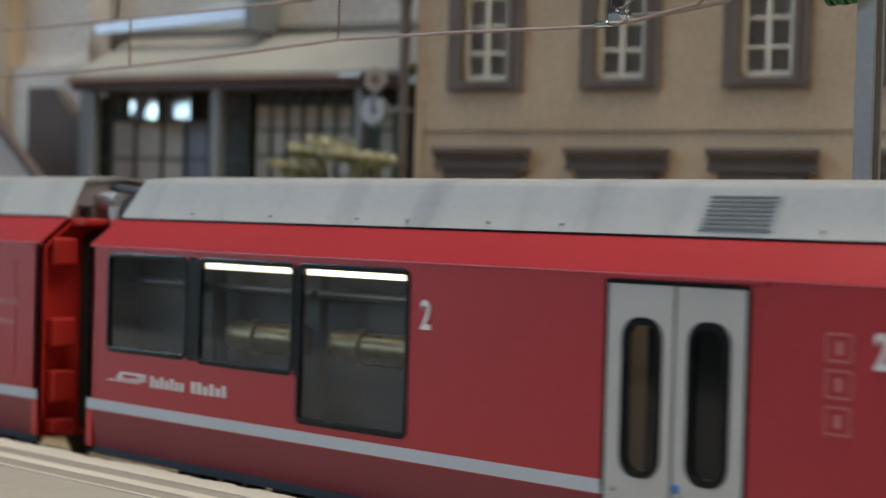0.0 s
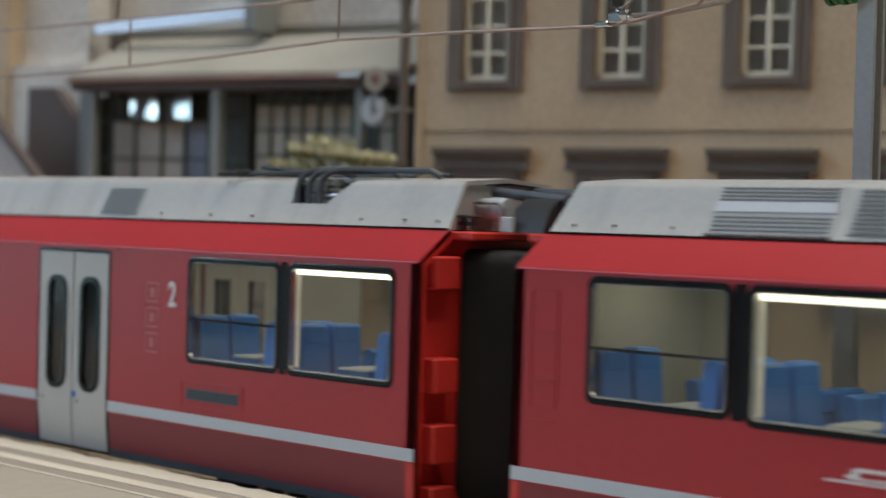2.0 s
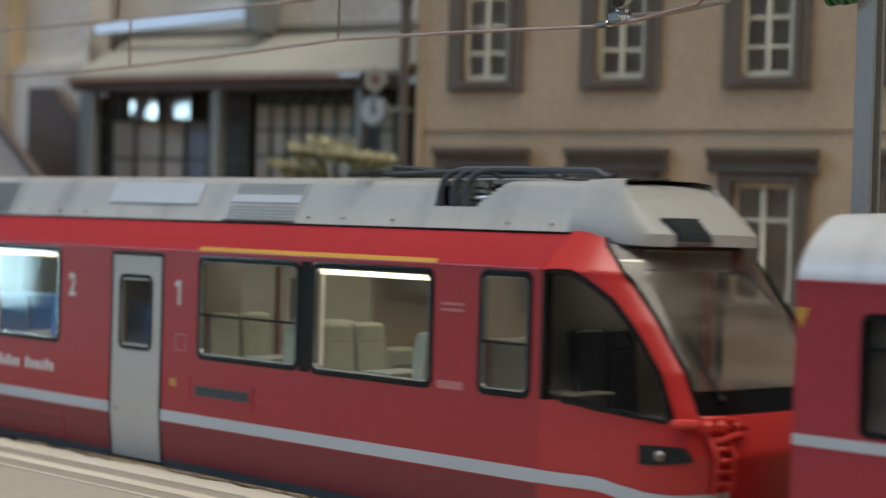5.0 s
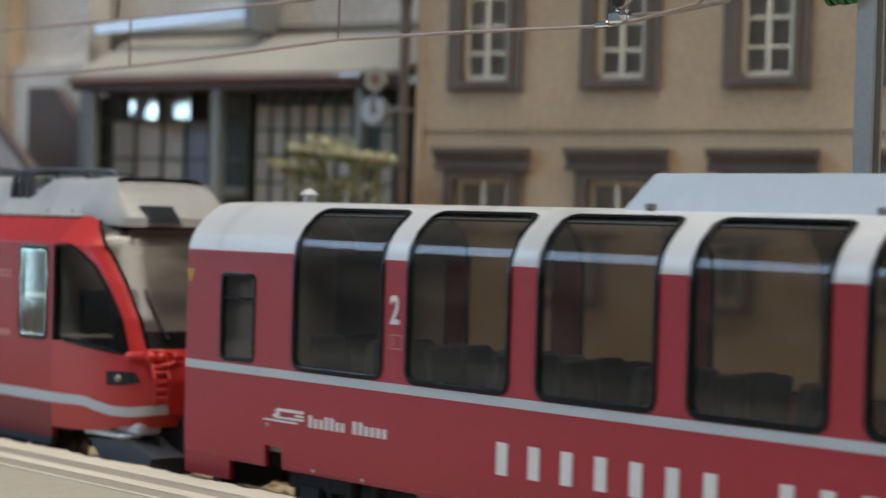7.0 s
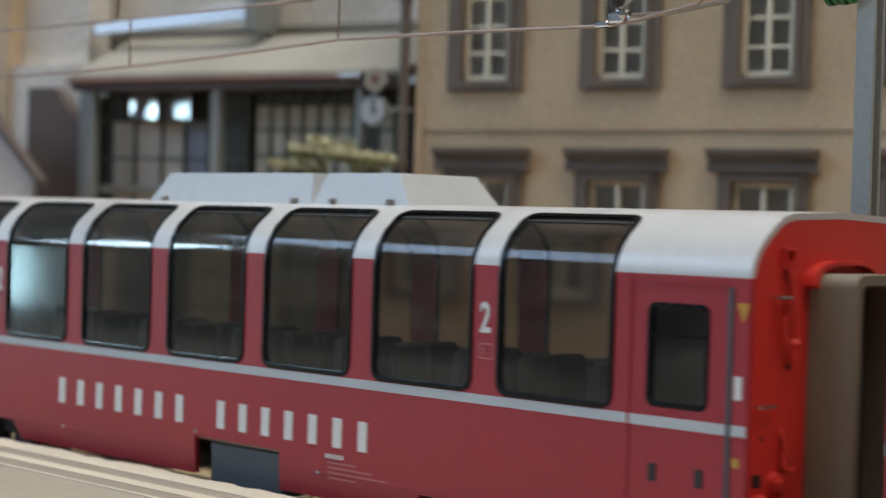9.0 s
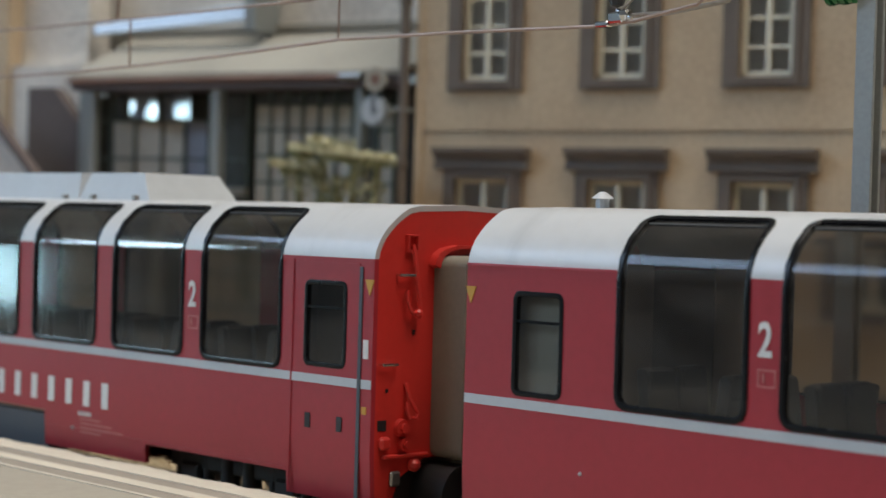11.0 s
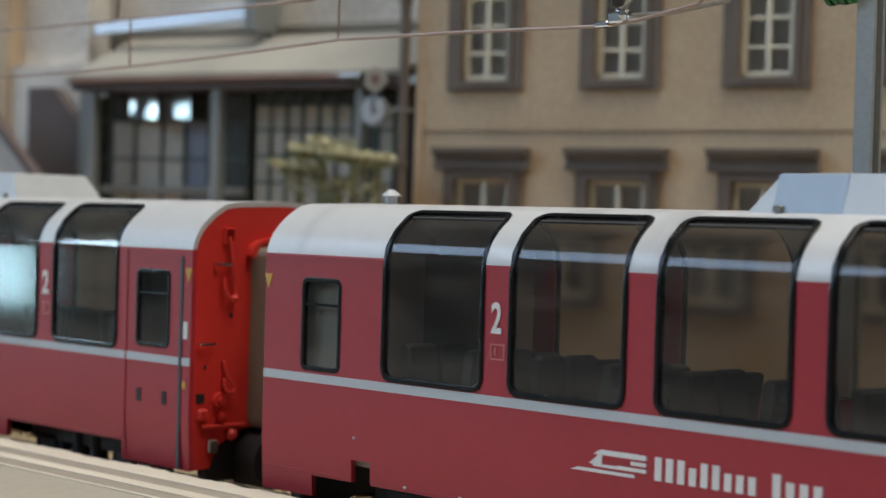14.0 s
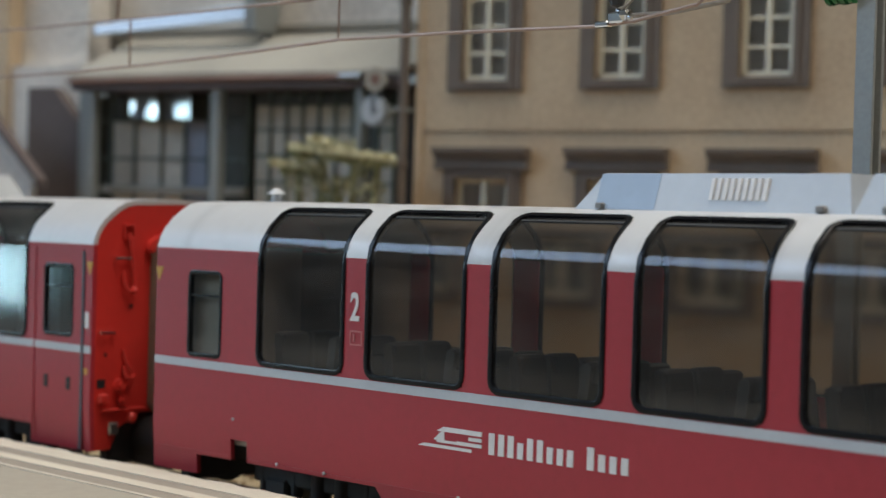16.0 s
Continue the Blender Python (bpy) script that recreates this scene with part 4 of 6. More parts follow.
def panorama_coach(x0, second):
    L = 15.8
    x1 = x0 + L
    ORG[:] = [x0, 1.325, 0]
    c = thing("panorama_coach", (x0, 1.325, 0), "crimson panorama coach model with tall curved smoked windows", "train coach", "coaches of the train")
    MOVERS.append((c, x0))
    wins = [(x0 + 1.93 + 1.814 * i, x0 + 1.93 + 1.814 * i + 1.485) for i in range(7)]
    for far in (False, True):
        sk = Skin(PANORAMA, far)
        v_top = sk.v[11] - 0.05
        eave = 3.045
        big = [(a + 0.03, b - 0.03, 1.825, v_top - 0.03) for a, b in wins]
        foot = [(x0 + 0.85, x0 + 1.5, 0.3, 0.69), (x0 + 1.5, x0 + 1.8, 0.3, 0.93), (x0 + 1.8, x0 + 4.22, 0.3, 0.69),
                (x0 + 7.97, x0 + 9.52, 0.3, 0.9), (x1 - 4.05, x1 - 1.38, 0.3, 0.69)]
        small = [(x0 + 0.66, x0 + 1.26, 1.835, 2.79), (x1 - 1.09, x1 - 0.44, 1.89, 2.77)]
        part("side_panel", sk.sheet(Mesh(), x0, x1, 0.463, eave, big + foot + small, 0.06), RED, c, "crimson side panel")
        part("roof_side", sk.sheet(Mesh(), x0, x1, eave, sk.v[-1], big, 0.06), SILVER, c, "pale silver roof")
        part("stripe", sk.plate(Mesh(), x0 + 0.004, x1 - 0.004, 1.688, 1.782), STRIPE, c, "light grey stripe")
        part("skirt_corner", Mesh().prism([(x0 + 3.93, 0.69), (x0 + 4.22, 0.69), (x0 + 4.22, 0.463), (x0 + 4.15, 0.463)], 1, *((0.03, 0.06) if not far else (2.59, 2.62))), RED, c)
        part("eave_bead", sk.plate(Mesh(), x0 + 0.004, wins[0][0] - 0.01, 3.03, 3.058, 0.012), RED, c)
        for a, b in ((0.01, 1.48), (1.82, 7.95), (9.54, L - 1.4)):
            part("skirt_seam", sk.plate(Mesh(), x0 + a, x0 + b, 0.72, 0.735, 0.009), RED, c)
        for (a, b) in wins:
            f = part("window_gasket", sk.ring(Mesh(), a, b, 1.79, v_top, 0.15, 0.058, -0.05, 0.012, 0.008), GASKET, c, "thick black window gasket")
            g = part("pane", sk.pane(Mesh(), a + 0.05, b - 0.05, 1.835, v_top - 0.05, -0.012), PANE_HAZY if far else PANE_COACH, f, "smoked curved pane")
            g.visible_shadow = False
            part("pane_rail", sk.plate(Mesh(), a + 0.09, b - 0.09, v_top - 0.14, v_top - 0.115, -0.002, -0.02), DARK, f)
        for a, b, z0, z1 in small:
            f = part("window_gasket", sk.ring(Mesh(), a - 0.025, b + 0.025, z0 - 0.025, z1 + 0.025, 0.09, 0.05, -0.05, 0.006, 0.004), GASKET, c)
            g = part("pane", sk.pane(Mesh(), a, b, z0, z1), PANE_COACH, f)
            g.visible_shadow = False
            part("pane_rail", sk.plate(Mesh(), a, b, z1 - 0.28, z1 - 0.25, -0.005, -0.03), GASKET, f)
    near = Skin(PANORAMA)
    for q, z in ((1.55, 1.16), (2.35, 0.74), (3.15, 0.735), (5.2, 0.735), (8.0, 0.95), (10.2, 0.735)):
        part("rivet", Mesh().ball((x0 + q, -0.004, z), 0.02, 8), STRIPE, c)
    # door leaf grooves, strip, vents and labels at the door end
    d0, d1 = x1 - 1.32, x1 - 0.22
    m = Mesh().box(d0, d0 + 0.02, -0.012, 0.0, 0.5, 3.0).box(d0, d1, -0.012, 0.0, 2.97, 2.99)
    part("door_edge", m, RED, c, "raised door edge")
    part("door_seal", Mesh().box(d1, d1 + 0.055, -0.014, 0.0, 0.47, 2.96, 0.004), SLATE, c, "dark vertical door seal")
    for x in (x1 - 1.06, x1 - 0.54):
        part("door_vent", Mesh().box(x, x + 0.09, -0.01, 0.0, 1.2, 1.36, 0.003), BLACK, c)
    part("label_plate", Mesh().box(x1 - 0.14, x1 - 0.06, -0.008, 0, 2.0, 2.2), LETTER, c, "white label")
    part("label_plate", Mesh().box(x1 - 0.14, x1 - 0.07, -0.008, 0, 1.42, 1.5), YELLOW, c, "small yellow label")
    for x in (x0 + 0.06, x1 - 0.06):
        part("warning_triangle", Mesh().prism([(x - 0.07, 2.83), (x + 0.07, 2.83), (x, 2.66)], 1, -0.008, 0), YELLOW, c, "yellow warning triangle")
    # lettering
    if second:
        logo(c, x0 + 4.6, 1.2, 0.9, 0.215, LETTER, near)
        word_bars(c, x0 + 5.6, x0 + 6.75, 1.21, 1.42, 9, LETTER, near, 0.4, 4)
        word_bars(c, x0 + 6.87, x0 + 7.42, 1.21, 1.42, 4, LETTER, near, 0.4, 5)
    else:
        logo(c, x0 + 1.45, 1.21, 0.72, 0.15, LETTER, near)
        word_bars(c, x0 + 2.26, x0 + 2.88, 1.2, 1.335, 7, LETTER, near, 0.4, 2)
        word_bars(c, x0 + 2.98, x0 + 3.54, 1.2, 1.335, 6, LETTER, near, 0.4, 3)
        word_bars(c, x0 + 5.09, x0 + 8.02, 1.03, 1.345, 7, LETTER, near, 0.66, 1, tall=0)
        word_bars(c, x0 + 8.40, x0 + 11.24, 1.03, 1.345, 7, LETTER, near, 0.66, 1, tall=0)
        word_bars(c, x0 + 10.32, x0 + 10.62, 0.905, 0.955, 5, LETTER, near, 0.4, 6, tall=0)
        for i in range(4):
            part("print_line", near.plate(Mesh(), x0 + 10.35, x0 + 10.8 + 0.25 * (i % 3), 0.855 - 0.055 * i, 0.873 - 0.055 * i), FAINT, c)
    for a in (wins[0][1] + 0.1, wins[5][1] + 0.1):
        digit("2", a, 2.395, 0.3, c, LETTER, 0.72)
        m = Mesh()
        for q in ((a, a + 0.19, 2.13, 2.145), (a, a + 0.19, 2.27, 2.285), (a, a + 0.015, 2.145, 2.27), (a + 0.175, a + 0.19, 2.145, 2.27), (a + 0.05, a + 0.07, 2.17, 2.25)):
            m.box(q[0], q[1], -0.008, 0, q[2], q[3])
        part("pictogram", m, FAINT, c, "faded square pictogram")
    # ends with gangways
    for end, s in ((x0, -1), (x1, 1)):
        outline = [(y, z) for y, z in PANORAMA] + [(2.65 - y, z) for y, z in reversed(PANORAMA)]
        outline = [(min(max(y, 0.055), 2.595), z - 0.035 if z > 3.1 else z) for y, z in outline]
        # the foot of the end wall is cut out round the coupler
        outline += [(2.33, 0.48), (2.22, 0.74), (1.87, 0.93), (0.78, 0.93), (0.43, 0.74), (0.32, 0.48)]
        a, b = sorted((end - s * 0.06, end - s * 0.004))
        p = part("end_wall", Mesh().prism(outline, 0, a, b), RED_END, c, "bright red end wall")
        # gangway hood and tunnel
        xa, xb = sorted((end, end + s * (0.48 if s > 0 else 0.06)))
        inner, outer = rounded(0.96, 1.69, 1.0, 3.0, 0.08), rounded(0.86, 1.79, 0.93, 3.09, 0.12)
        n = len(inner)
        v = [(xa, y, z) for y, z in outer] + [(xb, y, z) for y, z in outer] + [(xb, y, z) for y, z in inner] + [(xa, y, z) for y, z in inner]
        f = [(r * n + i, r * n + (i + 1) % n, ((r + 1) % 4) * n + (i + 1) % n, ((r + 1) % 4) * n + i) for r in range(4) for i in range(n)]
        gp = part("gangway", Mesh().add(v, f), BEIGE, c, "beige rubber gangway tunnel")
        part("gangway_door", Mesh().box(*sorted((end + s * 0.02, end + s * 0.06)), 0.98, 1.67, 1.0, 2.98, 0.01), BLACK, gp)
        part("tread_plate", Mesh().box(*sorted((end, end + s * (0.6 if s > 0 else 0.1))), 0.98, 1.67, 1.0, 1.03), STEEL, gp)
        hp = [(0.77, 2.99), (0.785, 3.05), (0.83, 3.115), (0.93, 3.17), (1.1, 3.2), (1.55, 3.2), (1.72, 3.17), (1.82, 3.115), (1.865, 3.05), (1.88, 2.99)]
        hi = [(1.325 + (y - 1.325) * 0.86, z - 0.035) for y, z in hp]
        n, hx = len(hp), (end - s * 0.01, end + s * 0.11)
        v = [(hx[0], *q) for q in hp] + [(hx[1], *q) for q in hp] + [(hx[1], *q) for q in hi] + [(hx[0], *q) for q in hi]
        f = [(r * n + i, r * n + i + 1, (r + 1) % 4 * n + i + 1, (r + 1) % 4 * n + i) for r in range(4) for i in range(n - 1)]
        hood = Mesh().add(v, f + [(0, n, 2 * n, 3 * n), (n - 1, 2 * n - 1, 3 * n - 1, 4 * n - 1)])
        part("hood", hood, RED_END, p, "raised red hood over the gangway")
        for y, z in ((0.42, 2.88), (0.21, 1.945)):
            part("grab_bar", Mesh().rod((end + s * 0.06, y - 0.1, z), (end + s * 0.06, y + 0.1, z), 0.018, 8).rod((end, y - 0.1, z), (end + s * 0.06, y - 0.1, z), 0.015, 6)
                 .rod((end, y + 0.1, z), (end + s * 0.06, y + 0.1, z), 0.015, 6), CHROME, p, "small chrome grab bar")
        hose = [(0.03, 0.515, 3.2), (0.06, 0.53, 3.0), (0.07, 0.575, 2.7), (0.08, 0.585, 2.54), (0.08, 0.56, 2.475), (0.07, 0.50, 2.48), (0.06, 0.45, 2.55), (0.05, 0.425, 2.66), (0.05, 0.44, 2.72)]
        part("cable", Mesh().path([(end + s * q, y, z) for q, y, z in hose], 0.024, 8), RED_END, p, "moulded red jumper cable")
        part("cable_knob", Mesh().ball((end + s * 0.07, 0.575, 2.475), 0.055, 10), RED_END, p)
        hose = [(0.02, 0.47, 1.74), (0.05, 0.50, 1.58), (0.07, 0.56, 1.48), (0.08, 0.60, 1.42), (0.08, 0.57, 1.37), (0.07, 0.50, 1.38), (0.05, 0.47, 1.45), (0.04, 0.48, 1.54)]
        part("cable", Mesh().path([(end + s * q, y, z) for q, y, z in hose], 0.024, 8), RED_END, p)
        m = Mesh().rod((end - s * 0.01, 0.43, 1.27), (end + s * 0.05, 0.43, 1.27), 0.10, 18, 0.09).rod((end, 0.43, 1.27), (end + s * 0.09, 0.43, 1.27), 0.05, 12)
        part("socket", m, RED_END, p, "round red coupling socket")
        part("socket", Mesh().rod((end - s * 0.01, 0.46, 1.10), (end + s * 0.06, 0.46, 1.10), 0.07, 14).rod((end, 0.46, 1.10), (end + s * 0.09, 0.46, 1.10), 0.035, 10), RED_END, p)
        part("socket", Mesh().box(*sorted((end - s * 0.01, end + s * 0.07)), 0.10, 0.25, 1.05, 1.19, 0.03), RED_END, p)
        m = Mesh()
        for y0, y1, z0, z1 in ((0.43, 0.455, 3.12, 3.31), (0.565, 0.59, 3.12, 3.31), (0.455, 0.565, 3.285, 3.31), (0.455, 0.565, 3.12, 3.145)):
            m.box(*sorted((end - s * 0.01, end + s * 0.05)), y0, y1, z0, z1, 0.006)
        part("socket_frame", m, RED_END, p, "square red socket frame")
        for y0, y1, z0, z1 in ((0.10, 0.22, 1.25, 1.36), (0.56, 0.60, 2.25, 2.30), (0.20, 0.235, 1.645, 1.69)):
            # thin black plates paint the shade of small recesses
            part("recess_shade", Mesh().box(*sorted((end - s * 0.004, end + s * 0.003)), y0, y1, z0, z1), BLACK, p, "flat black plate painted as recess shade")
        part("end_lip", Mesh().box(*sorted((end - s * 0.01, end + s * 0.06)), 0.16, 0.80, 0.955, 0.995, 0.01).box(*sorted((end - s * 0.01, end + s * 0.06)), 1.85, 2.49, 0.955, 0.995, 0.01), RED_END, p, "raised red lip")
        part("socket", Mesh().ball((end + s * 0.04, 0.6, 0.87), 0.075, 10), RED_END, p)
        part("tail_lamp", Mesh().box(*sorted((end, end + s * 0.05)), 0.27, 0.41, 0.66, 0.82, 0.02), STEEL, p, "small grey lamp box")
        m = Mesh().box(*sorted((end - s * 0.3, end + s * 0.62)), 1.15, 1.5, 0.45, 0.75, 0.05).box(*sorted((end + s * 0.1, end + s * 0.5)), 0.95, 1.7, 0.3, 0.6, 0.06)
        m.rod((end - s * 0.2, 1.0, 0.55), (end + s * 0.4, 1.0, 0.55), 0.33, 22).box(*sorted((end - s * 0.3, end - s * 0.08)), 0.35, 2.3, 0.3, 0.95, 0.03)
        part("coupler", m, BLACK, c, "black coupler and drum")
        if s < 0:
            part("coupling_plate", Mesh().prism([(0.5, 0.45), (0.62, 0.45), (0.66, 0.7), (0.58, 0.82), (0.5, 0.78)], 0, end - 0.16, end - 0.06), COPING, c, "cream coupling plate")
    # inside
    for xa, xb, ya in ((x0 + 0.3, x0 + 1.5, 0.11), (x1 - 1.4, x1 - 0.25, 0.42)):
        # panels added behind the small end windows to lighten them
        part("window_backing", Mesh().box(xa, xb, ya, ya + 0.04, 0.98, 3.0), INNER if second else INNER_DARK, c, "plain panel added to lighten the end window")
    part("floor_pan", Mesh().box(x0 + 0.08, x1 - 0.08, 0.08, 2.57, 0.86, 0.98), INNER_DARK, c)
    for xa in (x0 + 1.6, x1 - 1.55):
        part("partition", Mesh().box(xa, xa + 0.06, 0.08, 0.85, 0.98, 3.1).box(xa, xa + 0.06, 1.8, 2.57, 0.98, 3.1), INNER_DARK, c)
        part("saloon_door", Mesh().box(xa + 0.01, xa + 0.05, 0.85, 1.8, 0.98, 3.05), LINING_DARK, c, "dark saloon door")
    for i in range(7):
        for k in (0.12, 0.98):
            for y in (0.14, 1.62):
                seat(c, wins[i][0] + k + 0.12, y, SEAT_DARK, 0.36, 1.0 if k < 0.5 else -1.0, 2.17 if y < 1 else 2.02)
        part("table", Mesh().box(wins[i][0] + 0.56, wins[i][0] + 0.86, 0.1, 0.75, 1.72, 1.76, 0.01), INNER_DARK, c)
    # underfloor and running gear
    part("underframe", Mesh().box(x0 + 0.2, x1 - 0.2, 0.5, 2.15, 0.62, 0.86), BLACK, c)
    part("equipment_box", Mesh().box(x0 + 8.15, x0 + 9.5, 0.1, 0.9, 0.36, 0.86, 0.03).box(x0 + 5.2, x0 + 7.0, 0.35, 1.2, 0.36, 0.7, 0.03), SLATE, c, "blue grey equipment box")
    bogie(x0 + 2.75, c)
    bogie(x1 - 2.75, c)
    # roof pods
    for a, b in ((x0 + 6.05, x0 + 9.22), (x0 + 9.235, x0 + 10.85)):
        slope_l = 0.3 if a < x0 + 8 else 0.13
        slope_r = 0.3 if b > x0 + 10 else 0.10
        v = [(a, 0.62, 3.6), (b, 0.62, 3.6), (b, 2.03, 3.6), (a, 2.03, 3.6),
             (a + slope_l, 0.74, 3.965), (b - slope_r, 0.74, 3.965), (b - slope_r, 1.91, 3.965), (a + slope_l, 1.91, 3.965)]
        p = part("roof_pod", Mesh().add(v, [(0, 1, 2, 3), (4, 5, 6, 7), (0, 1, 5, 4), (1, 2, 6, 5), (2, 3, 7, 6), (3, 0, 4, 7)]), POD, c, "angular blue grey roof pod")
        for xx in (a + 0.3, b - 0.35):
            part("bolt", Mesh().box(xx, xx + 0.09, 0.585, 0.66, 3.62, 3.68, 0.01), STEEL, p)
        if second and a < x0 + 8:
            # blue plate paints the window's reflection on this part of the pod
            part("pod_sheen", Mesh().prism([(0.632, 3.62), (0.738, 3.955), (0.730, 3.957), (0.624, 3.622)], 0, a + 0.27, a + 1.0), POD_REFLECTION, p, "blue plate painted as a window reflection on the pod")
            for i in range(9):
                q = a + 1.62 + 0.074 * i
                part("louvre", Mesh().prism([(0.64, 3.72), (0.69, 3.72), (0.745, 3.92), (0.695, 3.92)], 0, q, q + 0.04), LETTER, p, "pale louvre slat")
    part("roof_vent", Mesh().rod((x0 + 0.57, 1.325, 3.6), (x0 + 0.57, 1.325, 3.73), 0.07, 10).rod((x0 + 0.57, 1.325, 3.73), (x0 + 0.57, 1.325, 3.80), 0.12, 12, 0.03), STRIPE, c, "small mushroom roof vent")
    return c


def rounded(y0, y1, z0, z1, r, n=5):
    out = []
    for cy, cz, a0 in ((y1 - r, z0 + r, -90), (y1 - r, z1 - r, 0), (y0 + r, z1 - r, 90), (y0 + r, z0 + r, 180)):
        out += [(cy + r * math.cos(radians(a0 + 90 * i / n)), cz + r * math.sin(radians(a0 + 90 * i / n))) for i in range(n + 1)]
    return out


def seat(parent, x, y, mat, wide, face, top, base=1.0):
    """A pair of moulded seats side by side with leaning backs; face is the way it looks along x."""
    m = Mesh()
    for k in (0, 1):
        ya = y + k * 0.46
        a, b = sorted((x, x + face * (0.17 if mat is not SEAT_DARK else 0.12)))
        lean = -face * 0.10
        q = [(a, base + 0.35), (b, base + 0.35), (b + lean, top - 0.03), (b + lean - 0.03, top), (a + lean + 0.03, top), (a + lean, top - 0.03)]
        m.prism(q, 1, ya, ya + 0.40)
        m.box(*sorted((x, x + face * 0.48)), ya, ya + 0.42, base + 0.32, base + 0.46, 0.04)
        m.box(a + lean * 0.9 - 0.012, b + lean * 0.9 + 0.012, ya + 0.03, ya + 0.37, top - 0.21, top + 0.012, 0.03)
    m.box(*sorted((x + face * 0.05, x + face * 0.4)), y + 0.1, y + 0.75, base, base + 0.33, 0.02)
    return part("seat", m, mat, parent)


# ---- the articulated red unit ----
UNIT = [(0.06, 0.45), (0.045, 0.55), (0.0, 1.0), (0.0, 3.033), (0.03, 3.07), (0.409, 3.372), (0.43, 3.385), (0.655, 3.84), (0.70, 3.88), (1.325, 3.93)]


